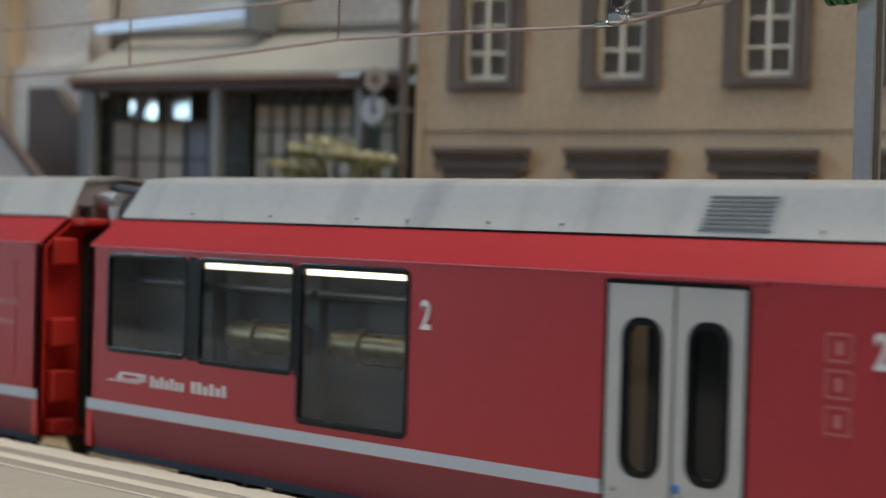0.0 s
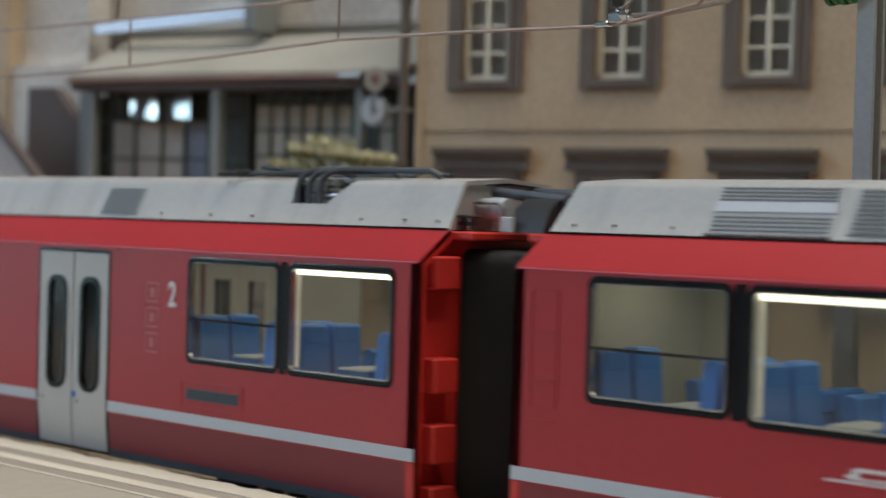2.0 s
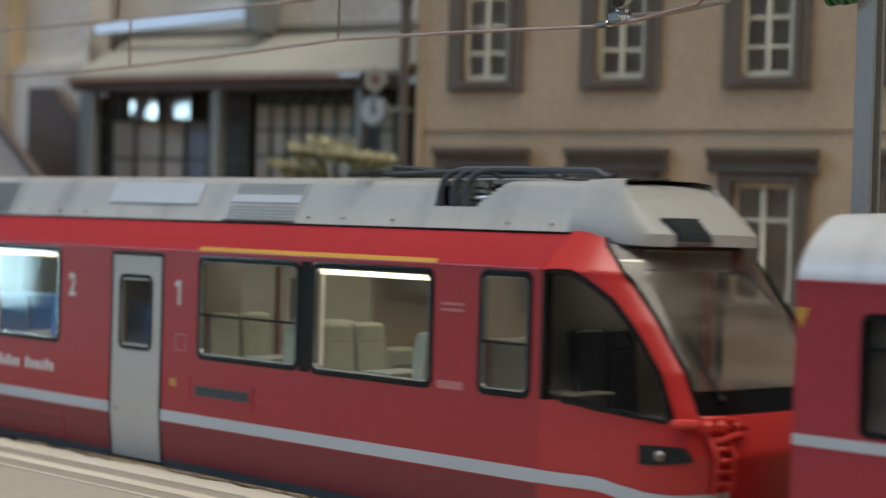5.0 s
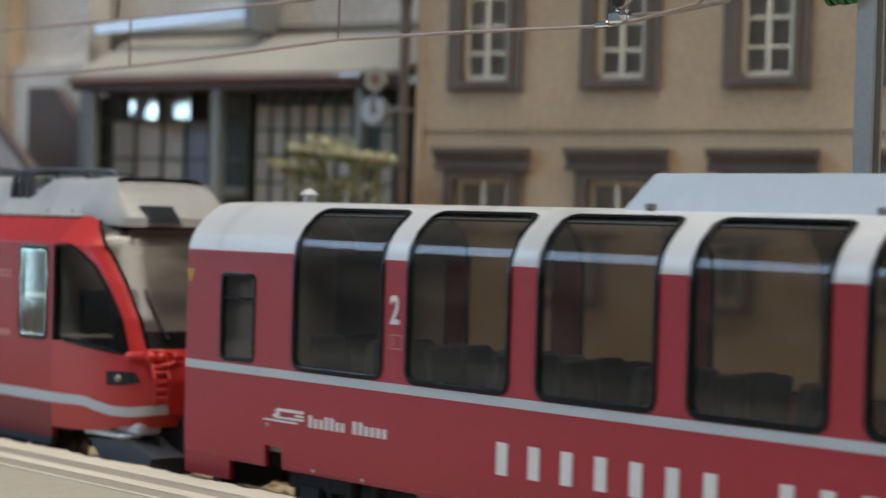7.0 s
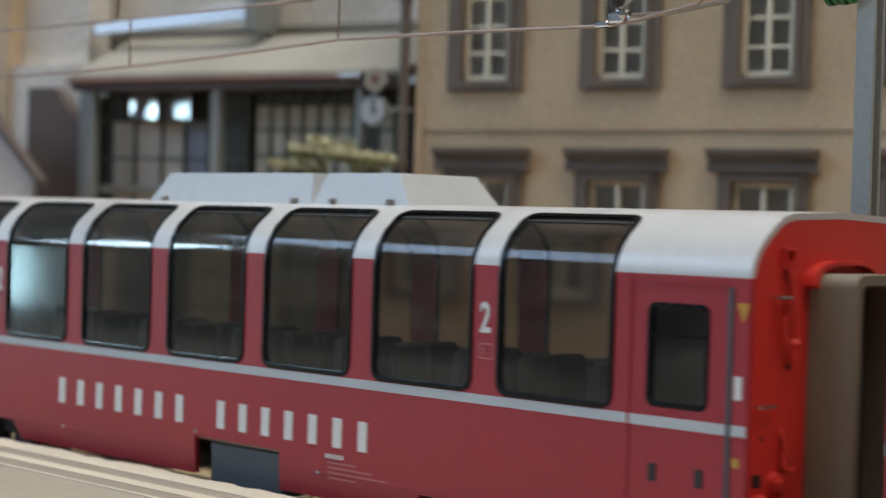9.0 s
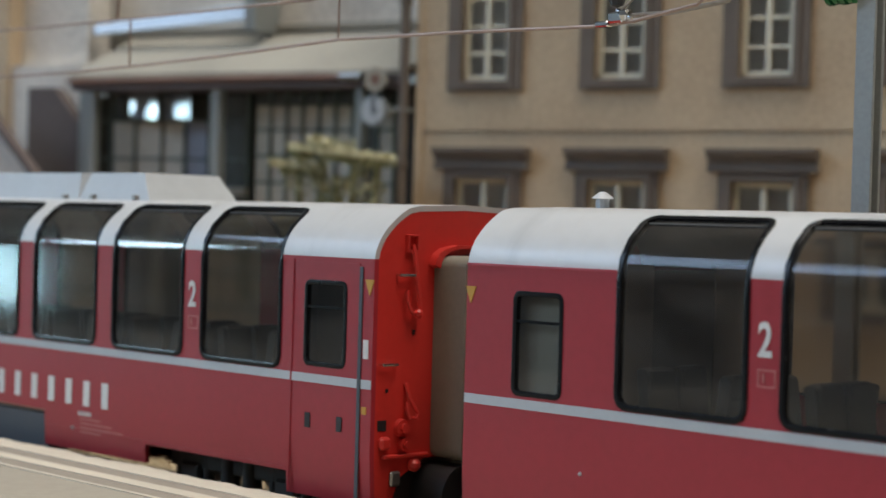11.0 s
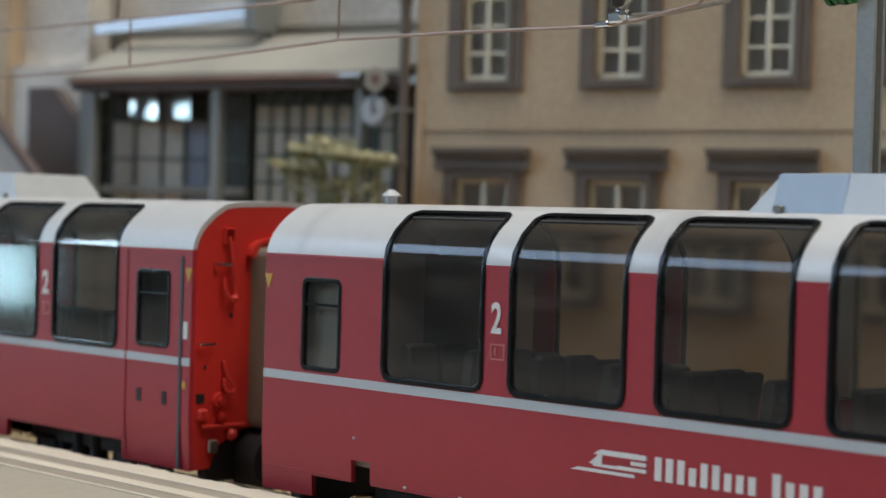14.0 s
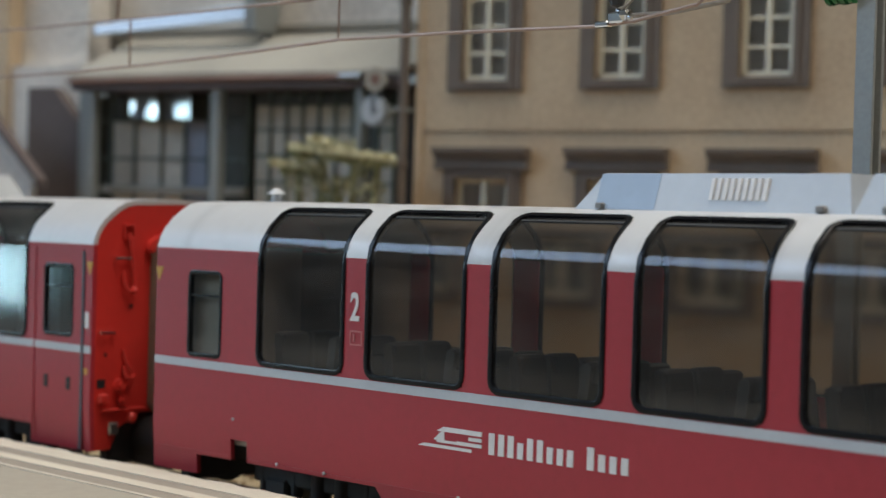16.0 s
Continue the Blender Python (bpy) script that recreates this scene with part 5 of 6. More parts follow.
def unit_car(name, label, x0, x1, windows, doors, grilles=(), roof_bits=None, nose=False, bands=(), bare=(), hopper=()):
    ORG[:] = [x0, 1.325, 0]
    c = thing(name, (x0, 1.325, 0), label, "train car", "cars of the red unit")
    MOVERS.append((c, x0))
    xs1 = x1 if not nose else 12.12
    for far in (False, True):
        sk = Skin(UNIT, far)
        holes = [(a + 0.02, b - 0.02, z0 + 0.02, z1 - 0.02) for a, b, z0, z1 in windows] + [(a, b, 0.4, 2.95) for a, b, k in doors]
        part("side_panel", sk.sheet(Mesh(), x0, xs1, 1.0, sk.v[3], holes, 0.06), RED_UNIT, c, "red side panel")
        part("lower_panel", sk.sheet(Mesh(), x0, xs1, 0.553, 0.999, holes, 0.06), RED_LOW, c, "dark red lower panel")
        part("sill_skirt", sk.sheet(Mesh(), x0 + 0.05, xs1 - 0.05, 0.45, 0.55, holes, 0.06), SLATE, c, "dark blue grey skirt edge")
        part("cant_panel", sk.sheet(Mesh(), x0, xs1, sk.v[3], sk.v[5], (), 0.06), RED_UNIT, c, "sloping red cant panel")
        # roof shell with ends that lean in towards the top
        m = Mesh()
        sk.sheet(m, x0 + 0.02, xs1 - 0.02, sk.v[5] + 0.005, sk.v[-1], roof_bits["cut"] if roof_bits and not far else (), 0.05,
                 xs=[x0 + 0.3, xs1 - 0.3])
        lean = []
        for p in m.v:
            t = min(max((p[2] - 3.372) / 0.47, 0), 1) * 0.26
            q = p[0] + 0.6 * t if p[0] < x0 + 0.1 else p[0] - 0.1 * t if p[0] > xs1 - 0.1 and not nose else p[0]
            lean.append((q, p[1], p[2]))
        m.v = lean
        part("roof_shell", m, ROOF_GREY, c, "grey roof shell")
        s0 = x0
        for a, b, k in sorted(doors):
            part("stripe", sk.plate(Mesh(), s0 + 0.003, a - 0.03, 1.015, 1.145), STRIPE, c, "light grey stripe")
            s0 = b + 0.03
        part("stripe", sk.plate(Mesh(), s0, xs1 - 0.003, 1.015, 1.145), STRIPE, c)
        part("gutter", sk.plate(Mesh(), x0 + 0.02, xs1 - 0.02, sk.v[5] - 0.01, sk.v[5] + 0.006, 0.016), GASKET, c)
        part("drip_rail", sk.plate(Mesh(), x0 + 0.02, xs1 - 0.02, sk.v[3] - 0.012, sk.v[3] + 0.004, 0.008), RED_UNIT, c)
        for a, b, z0, z1 in windows:
            f = part("window_gasket", sk.ring(Mesh(), a - 0.034, b + 0.034, z0 - 0.034, z1 + 0.034, 0.10, 0.062, -0.05, 0.007, 0.006), GASKET, c, "black window gasket")
            if (a, b, z0, z1) not in [windows[k] for k in bare]:
                part("chrome_edge", sk.ring(Mesh(), a + 0.026, b - 0.026, z0 + 0.026, z1 - 0.026, 0.07, 0.012, -0.03, 0.006), CHROME, f, "bright inner window edge")
            g = part("pane", sk.pane(Mesh(), a, b, z0, z1, -0.02), PANE_FAR if far else PANE, f, "far pane tinted to darken the view" if far else "clear pane")
            g.visible_shadow = False
        for (a, b, z0, z1), (a2, b2, _, _) in zip(windows, windows[1:]):
            if 0.1 < a2 - b < 0.4:
                part("window_pillar", sk.plate(Mesh(), b + 0.04, a2 - 0.04, z0 - 0.03, z1 + 0.03, 0.005), GASKET, c, "black pillar panel")
        for a, b, k in doors:
            leaves = ((a, b),) if k == 1 else ((a, (a + b) / 2 - 0.012), ((a + b) / 2 + 0.012, b))
            part("door_surround", sk.ring(Mesh(), a - 0.035, b + 0.035, 0.46, 2.985, 0.04, 0.04, -0.05, 0.008), GASKET, c, "black door seal")
            part("door_gutter", sk.plate(Mesh(), a - 0.12, b + 0.2, 3.0, 3.03, 0.03), RED_UNIT, c)
            for q, (p0, p1) in enumerate(leaves):
                w0, w1 = (p0 + 0.2, p1 - 0.14) if q == 0 else (p0 + 0.16, p1 - 0.18)
                z0, z1 = 1.23, 2.63
                if k == 1:
                    w0, w1, z0, z1 = p0 + 0.17, p1 - 0.2, 1.83, 2.7
                hole = [(w0 + 0.03, w1 - 0.03, z0 + 0.05, z1 - 0.05)]
                d = part("door", sk.sheet(Mesh(), p0 + 0.006, p1 - 0.006, 0.47, 2.945, hole, 0.05, off=0.003), DOOR_GREY, c, "light grey door leaf")
                r = min(0.19, (w1 - w0) / 2 - 0.01) if k == 2 else 0.1
                part("window_gasket", sk.ring(Mesh(), w0 - 0.02, w1 + 0.02, z0 - 0.02, z1 + 0.02, r, 0.07 if k == 2 else 0.045, -0.03, 0.014), GASKET, d)
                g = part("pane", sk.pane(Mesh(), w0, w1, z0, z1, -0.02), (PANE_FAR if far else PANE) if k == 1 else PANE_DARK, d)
                g.visible_shadow = False
                part("door_button", Mesh().rod(sk.at(p0 + 0.12, 1.08, 0.0), sk.at(p0 + 0.12, 1.08, 0.015), 0.025, 10), STEEL, d)
            if k == 2 and not far:
                part("door_button", Mesh().box((a + b) / 2 + 0.03, (a + b) / 2 + 0.1, -0.02, 0, 1.12, 1.2, 0.01), SEAT_BLUE, c, "small blue door button")
    near = Skin(UNIT)
    for a, b, z0, z1 in grilles:
        part("side_grille", near.plate(Mesh(), a, b, z0, z1, 0.006), SLATE, c, "dark ventilation grille")
        for i in range(3):
            z = z0 + (z1 - z0) * (i + 1) / 4
            part("grille_slat", near.plate(Mesh(), a + 0.03, b - 0.03, z - 0.008, z + 0.008, 0.014), DARK, c)
        part("grille_border", near.ring(Mesh(), a - 0.1, b + 0.08, z0 - 0.09, z1 + 0.09, 0.03, 0.015, -0.01, 0.008), RED_UNIT, c)
    for a, b, z0, z1, mat, lab in bands:
        part("painted_band", near.plate(Mesh(), a, b, z0, z1, 0.007), mat, c, lab)
    # ends
    ends = [(x0, -1)] + ([] if nose else [(x1, 1)])
    for end, s in ends:
        outline = [(0.055, 0.5), (0.03, 1.0), (0.03, 3.0), (0.42, 3.33), (2.23, 3.33), (2.62, 3.0), (2.62, 1.0), (2.595, 0.5)]
        p = part("end_wall", Mesh().prism(outline, 0, *sorted((end - s * 0.2, end - s * 0.12))), RED_END, c, "bright red end wall")
        m = Mesh().prism([(0.0, 0.55), (0.1, 0.55), (0.1, 2.98), (0.46, 3.28), (0.46, 3.36), (0.4, 3.36), (0.0, 3.03)], 0, *sorted((end - s * 0.12, end)))
        m.prism([(2.65, 0.55), (2.55, 0.55), (2.55, 2.98), (2.19, 3.28), (2.19, 3.36), (2.25, 3.36), (2.65, 3.03)], 0, *sorted((end - s * 0.12, end)))
        m.box(*sorted((end - s * 0.12, end + s * 0.3)), 0.46, 2.19, 3.27, 3.36, 0.02)
        part("end_rim", m, RED_END, p)
        if s > 0:
            for z0, z1 in ((2.76, 3.1), (1.7, 2.06), (0.98, 1.38), (0.55, 0.75)):
                for ya in (0.17, 2.14):
                    part("end_block", Mesh().box(*sorted((end - s * 0.12, end + s * 0.1)), ya, ya + 0.34, z0, z1, 0.02), RED_END, p, "red end block")
        bel = Mesh()
        n, span, rows = 9, 1.33 / 2 + 0.12, []
        for i in range(2 * n + 1):
            d = 0.0 if i % 2 else 0.05
            xa = end - s * 0.12 + s * span * i / (2 * n)
            rows.append([(xa, y, z) for y, z in rounded(0.68 + d, 1.97 - d, 0.55 + d, 3.18 - d, 0.14)])
        k = len(rows[0])
        bel.add([q for r in rows for q in r], [(a * k + i, a * k + (i + 1) % k, (a + 1) * k + (i + 1) % k, (a + 1) * k + i) for a in range(2 * n) for i in range(k)]
                + [tuple(range(k)), tuple(range(2 * n * k, 2 * n * k + k))])
        part("bellows", bel, BLACK, c, "black folded bellows")
        cap = [(0.47, 3.37), (0.68, 3.80), (0.74, 3.85), (1.91, 3.85), (1.97, 3.80), (2.18, 3.37)]
        part("roof_end", Mesh().prism(cap, 0, *sorted((end - s * (0.26 if s < 0 else 0.14), end - s * (0.21 if s < 0 else 0.09)))), ROOF_GREY, c, "grey roof end wall")
        # roof gear above the joint
        if s > 0:
            part("roof_pipe", Mesh().rod((end - 0.35, 1.15, 3.80), (end + 0.95, 1.15, 3.70), 0.055, 12), SLATE, c, "dark slanting roof pipe")
            part("roof_pipe", Mesh().rod((end - 0.35, 1.75, 3.80), (end + 0.95, 1.75, 3.76), 0.055, 12), SLATE, c)
            g = Mesh().rod((end - 0.35, 1.0, 3.60), (end + 0.28, 1.0, 3.60), 0.115, 18).rod((end + 0.1, 1.0, 3.60), (end + 0.16, 1.0, 3.60), 0.125, 18)
            part("resistor", g, POD, c, "pale blue grey roof cylinder")
            g = Mesh().path([(end - 0.2, 0.86, 3.66), (end + 0.25, 0.86, 3.66), (end + 0.34, 0.86, 3.6), (end + 0.34, 0.86, 3.42)], 0.018)
            part("roof_cable", g, STEEL, c, "thin bent steel pipe")
            g = Mesh()
            for i in range(3):
                g.rod((end - 0.13 + 0.11 * i, 0.66, 3.37), (end - 0.13 + 0.11 * i, 0.66, 3.52), 0.03, 10).rod((end - 0.13 + 0.11 * i, 0.66, 3.42), (end - 0.13 + 0.11 * i, 0.66, 3.46), 0.05, 10)
            part("roof_gear", g.box(end - 0.2, end + 0.16, 0.6, 0.72, 3.50, 3.53, 0.01), DARK, c, "dark roof insulators")
            part("roof_plate", Mesh().box(end + 0.36, end + 0.52, 0.78, 0.84, 3.36, 3.52, 0.01), STRIPE, c, "pale upright plate")
            g = Mesh().prism([(0.85, 3.36), (0.95, 3.6), (1.1, 3.72), (1.35, 3.78), (1.6, 3.72), (1.75, 3.6), (1.85, 3.36)], 0, end + 0.42, end + 0.9)
            part("roof_hood", g, BLACK, c, "dark rounded hood over the joint")
    # inside: floor, lining, lights, seats
    xi = xs1 - (0.25 if not nose else 0.13)
    part("floor_pan", Mesh().box(x0 + 0.2, xi, 0.08, 2.57, 0.85, 0.95), DARK, c)
    part("ceiling_liner", Mesh().box(x0 + 0.2, xi, 0.1, 2.55, 3.05, 3.09), INNER, c)
    part("ceiling_lamp", Mesh().box(x0 + 0.5, xi - 0.2, 0.7, 1.95, 3.035, 3.046), LED_CEILING, c, "glowing interior ceiling light")
    for i, (a, b, z0, z1) in enumerate(windows):
        if i in hopper or b - a < 1:
            part("hopper_bar", Mesh().box(a, b, 0.025, 0.05, z0 + 0.46, z0 + 0.49, 0.005), GASKET, c, "dark hopper window bar")
        elif i != 0 or not bare:
            part("light_strip", Mesh().box(a + 0.04, b - 0.04, 0.05, 0.09, z1 - 0.10, z1 - 0.01, 0.01), LED, c, "glowing strip behind the window top")
            if i not in bare:
                # faint emission puts the strip's light onto the reveal
                part("lit_reveal", Mesh().box(a + 0.03, a + 0.085, 0.06, 0.09, z0 + 0.05, z1 - 0.08, 0.01), REVEAL_GLOW, c, "window reveal with its lit look put in as glow")
    far_side = Skin([(0.1, 0.95), (0.1, 3.05)], True)
    part("lining", far_side.sheet(Mesh(), x0 + 0.25, xi, 0.95, 3.05, [(a + 0.15, b - 0.03, z0, z1) for a, b, z0, z1 in windows] + [(a, b, 0.95, 2.9) for a, b, k in doors], 0.03), INNER, c, "cream inner lining")
    for xw in [x0 + 0.25] + [windows[i][0] - 0.3 for i in bare[:1]]:
        part("bulkhead", Mesh().box(xw, xw + 0.04, 0.1, 2.55, 0.95, 3.05), INNER, c)
    for i, (a, b, z0, z1) in enumerate(windows):
        if i in bare:
            # black box added to keep these windows dark
            part("dark_filler", Mesh().box(a - 0.05, b + 0.05, 0.4, 1.9, 0.95, 2.95, 0.06), BLACK, c, "black box that fills the window with shade")
            if i:
                part("motor_housing", Mesh().rod((a + 0.25, 0.36, 2.08), (b - 0.2, 0.36, 2.08), 0.17, 20).rod((a + 0.6, 0.36, 2.08), (a + 0.75, 0.36, 2.08), 0.2, 20), BRASS, c, "dull brass motor housing")
            part("machine_duct", Mesh().rod((a, 0.3, 2.62), (b, 0.3, 2.62), 0.05, 10), DARK, c, "dark metal duct")
            continue
        mat = SEAT_CREAM if a > 6.5 and nose else SEAT_BLUE
        top = min(z0, 1.8) + 0.5
        for y in (0.16, 1.62):
            low = 0.0 if y < 1 else 0.34
            seat(c, a - 0.06, y, mat, 0.36, 1.0, top - low, 0.95)
            if b - a > 1.2:
                seat(c, b - 0.32, y, mat, 0.36, -1.0, top - low, 0.95)
        part("table", Mesh().box(a + 0.7, a + 1.15, 0.12, 0.7, 1.84, 1.87, 0.01), INNER, c)
        part("window_ledge", Mesh().box(a, b, 0.07, 0.13, z0 - 0.02, z0 + 0.03, 0.01), INNER, c)
    for a, b, k in doors:
        if k == 2:
            # black panel added to keep the door panes dark
            part("window_backing", Mesh().box(a + 0.02, b - 0.02, 0.55, 0.6, 0.95, 3.0), BLACK, c, "black panel added as shade behind the door panes")
        else:
            # blue box and red panel added for the blurred reflection in the pane
            part("blue_backing", Mesh().box(a - 0.15, b - 0.42, 0.28, 0.5, 0.95, 2.36, 0.08), SEAT_BLUE, c, "blue box added for the blurred colour in the door pane")
            part("red_backing", Mesh().box(a - 0.19, b - 0.2, 0.72, 0.76, 0.95, 3.0), RED_UNIT, c, "red panel added for the blurred colour in the door pane")
        part("partition", Mesh().box(a - 0.25, a - 0.2, 0.1, 1.0, 0.95, 3.05).box(b + 0.2, b + 0.25, 0.1, 1.0, 0.95, 3.05), INNER_DARK, c)
    part("underframe", Mesh().box(x0 + 0.3, xi - 0.3, 0.4, 2.25, 0.5, 0.85), BLACK, c)
    bogie(x0 + 2.6, c)
    bogie((x1 - 2.6) if not nose else 10.4, c)
    if roof_bits:
        for a, b, lo, hi, slats in roof_bits["grilles"]:
            base = part("roof_grille", near.plate(Mesh(), a, b, near.v[6] + lo, near.v[6] + hi, 0.01), ROOF_GREY if slats < 6 else MAST, c, "slatted roof grille")
            if slats < 6:
                # two groups of narrow slots with a smooth pale bar between them
                rows = [0.08, 0.17, 0.26, 0.35, 0.72, 0.80, 0.88, 0.96]
                for r in rows:
                    v = near.v[6] + lo + (hi - lo) * r
                    part("slat", near.plate(Mesh(), a + 0.05, b - 0.05, v - 0.0075, v + 0.0075, 0.018), SLOT if a < 5 else MAST, base)
                v = near.v[6] + lo
                part("grille_bar", near.plate(Mesh(), a + 0.03, b - 0.03, v + 0.22, v + 0.32, 0.022), POD, base, "smooth pale bar across the grille")
                part("grille_lip", near.plate(Mesh(), a - 0.02, b - 0.02, v - 0.022, v - 0.004, 0.02), BROWN_BOARD, base, "dark lower lip")
                continue
            for i in range(slats):
                v = near.v[6] + lo + (hi - lo) * (i + 0.5) / slats
                part("slat", near.plate(Mesh(), a + 0.06, b - 0.06, v - 0.010, v + 0.010, 0.02), SLOT, base)
        for a, b, lo, hi in roof_bits["panels"]:
            part("roof_panel", near.plate(Mesh(), a, b, near.v[6] + lo, near.v[6] + hi, 0.016), POD, c, "smooth pale blue grey roof panel")
        for a in roof_bits["bolts"]:
            p = near.at(a, near.v[6] + 0.08, 0.01)
            part("bolt", Mesh().ball(p, 0.02, 6), STEEL, c)
        for a in roof_bits["panto"]:
            pantograph(c, a)
    return c


def pantograph(c, x):
    """A lowered pantograph with its insulators in a notch of the roof; x is the notch's left edge."""
    base = part("pantograph_tray", Mesh().box(x - 0.06, x + 1.1, 0.56, 2.15, 3.56, 3.605, 0.01).box(x - 0.06, x + 1.1, 1.25, 1.3, 3.6, 3.9), DARK, c, "dark tray in the roof")
    for i in range(3):
        q = x + 0.14 + 0.19 * i
        m = Mesh()
        for k in range(4):
            m.rod((q, 0.80, 3.63 + 0.065 * k), (q, 0.80, 3.665 + 0.065 * k), 0.095, 12)
        m.rod((q, 0.80, 3.6), (q, 0.80, 3.9), 0.055, 10)
        part("insulator", m, MAST, base, "ribbed grey insulator")
        reach = (0.3, 0.9, 1.35)[i]
        hoop = [(q - 0.07, 0.58, 3.61), (q - 0.09, 0.585, 3.74), (q - 0.07, 0.60, 3.87), (q - 0.01, 0.65, 3.96), (q + 0.1, 0.74, 4.0), (q + 0.28, 0.84, 4.005), (q + reach, 0.95, 3.995), (q + reach + 0.1, 1.0, 3.93)]
        part("cable_hoop", Mesh().path(hoop, 0.036), SLATE, base, "bent dark cable hoop")
    part("tray_pipe", Mesh().rod((x + 0.45, 0.66, 3.70), (x + 0.9, 0.70, 3.72), 0.03, 8), STEEL, base, "thin steel pipe")
    x = x + 0.3
    arms = [([(x + 0.35, y, 3.97), (x - 0.4, y, 3.98), (x - 1.6, y + 0.05, 3.95)], 0.025) for y in (0.78, 1.87)]
    arms += [([(x + 0.3, y, 3.98), (x + 1.1, 1.325, 4.0), (x + 1.5, 1.325, 3.96)], 0.025) for y in (0.9, 1.87)]
    arms += [([(x - 1.6, 0.5, 3.94), (x - 1.62, 0.8, 3.97), (x - 1.62, 1.85, 3.97), (x - 1.6, 2.15, 3.94)], 0.03), ([(x - 1.45, 0.6, 3.97), (x - 1.45, 2.05, 3.97)], 0.03)]
    arms += [([(x - 1.3, 0.9, 4.04), (x - 0.3, 0.9, 3.97)], 0.025)]
    for pts, r in arms:
        part("pantograph_arm", Mesh().path(pts, r), DARK, base, "folded dark pantograph arm")


def notch(x):
    """The cut in the roof's side for the pantograph's foot: upright at one end, sloping at the other."""
    out = []
    for i in range(8):
        out.append((x - 0.05 * i / 7, x + 0.60 + 0.40 * ((i + 1) / 8) ** 1.2, 3.85 + 0.044 * i, 3.85 + 0.044 * (i + 1)))
    return out + [(x - 0.05, x + 1.0, 4.2, 4.6)]


def cab_nose(c):
    """The rounded cab end of the leading car: lower shell, pillars, windscreen and roof fairing."""
    def lerp(tab, z):
        if z <= tab[0][0]:
            return tab[0][1]
        for (a, p), (b, q) in zip(tab, tab[1:]):
            if z <= b:
                return p + (q - p) * (z - a) / (b - a)
        return tab[-1][1]
    front = [(0.5, 13.85), (1.0, 14.08), (1.45, 14.1), (1.7, 13.97), (1.9, 13.86), (2.15, 13.75), (2.58, 13.47), (2.95, 13.22), (3.3, 13.08), (3.4, 13.02)]
    bend = [(0.5, 0.42), (1.9, 0.40), (2.15, 0.42), (2.58, 0.5), (2.95, 0.66), (3.3, 0.8), (3.4, 0.8)]
    inset = [(0.5, 0.05), (1.0, 0.0), (3.03, 0.0), (3.4, 0.41)]
    def point(z, t, off=0.0):
        # t runs 0 at the near side to 1 at the far side
        a, e = math.pi * t, lerp(bend, z)
        cx = abs(math.sin(a)) ** e
        cy = -math.copysign(abs(math.cos(a)) ** e, math.cos(a))
        w = 1.325 - lerp(inset, z)
        return (12.12 + (lerp(front, z) - 12.12 + off) * cx, 1.325 + cy * (w + off), z)
    def patch(lo_z, hi_z, t_lo, t_hi, rows, cols, off=0.0, bunch=1.0):
        """A curved sheet; its limits may vary: heights with t, sides with z. bunch crowds the columns towards the first side."""
        m = Mesh()
        m.raw = True
        v = []
        for j in range(rows + 1):
            for i in range(cols + 1):
                s = (i / cols) ** bunch
                z = lo_z(0.5) + (hi_z(0.5) - lo_z(0.5)) * j / rows
                t = t_lo(z) + (t_hi(z) - t_lo(z)) * s
                z = lo_z(t) + (hi_z(t) - lo_z(t)) * j / rows
                v.append(point(z, t, off))
        n = cols + 1
        return m.add(v, [(j * n + i, j * n + i + 1, (j + 1) * n + i + 1, (j + 1) * n + i) for j in range(rows) for i in range(cols)])
    def flat(value):
        return lambda q: value
    def levels(a, b, n):
        return [a + (b - a) * i / n for i in range(n + 1)]
    back_edge = [(1.70, 0.216), (2.08, 0.217), (2.44, 0.197), (2.76, 0.163), (2.9, 0.118), (2.98, 0.085), (3.025, 0.055), (3.03, 0.02), (3.4, 0.02)]
    front_edge = [(1.7, 0.322), (1.9, 0.323), (2.14, 0.317), (2.58, 0.292), (2.96, 0.250), (3.15, 0.19), (3.3, 0.131), (3.4, 0.12)]
    sill_line = [(0.0, 1.815), (0.03, 1.775), (0.1, 1.745), (0.206, 1.72), (0.216, 1.79), (0.5, 1.79)]
    def be(z): return lerp(back_edge, z)
    def fe(z): return lerp(front_edge, z)
    def sill(t): return lerp(sill_line, min(t, 1 - t))
    half = flat(0.5)
    for side in (0, 1):
        def far(m):
            if side:
                m.v = [(x, 2.65 - y, z) for x, y, z in m.v]
            return m
        part("nose_shell", far(patch(flat(1.0), sill, flat(0.0), half, 16, 60, bunch=1.6)), RED_NOSE, c, "glossy red rounded cab front")
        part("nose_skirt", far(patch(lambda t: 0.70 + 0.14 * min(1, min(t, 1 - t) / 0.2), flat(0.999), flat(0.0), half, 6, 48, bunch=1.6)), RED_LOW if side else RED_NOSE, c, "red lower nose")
        part("cab_pillar", far(patch(flat(1.79), flat(3.4), be, fe, 60, 12)), RED_NOSE, c, "curved red screen pillar")
        part("cab_header", far(patch(flat(3.031), flat(3.4), flat(0.0), be, 6, 6)), RED_NOSE, c)
        g = part("side_window", far(patch(sill, flat(3.03), flat(0.0), lambda z: be(z) + 0.006, 30, 16, -0.015, 1.6)), PANE_DARK, c, "curved cab side window")
        g.visible_shadow = False
        m = Mesh()
        m.path([point(z, be(z) - 0.003) for z in levels(1.75, 3.02, 26)], 0.034, 6)
        m.path([point(sill(t) + 0.012, t) for t in [0.216 * (i / 16) ** 2 for i in range(2, 16)]], 0.03, 6)
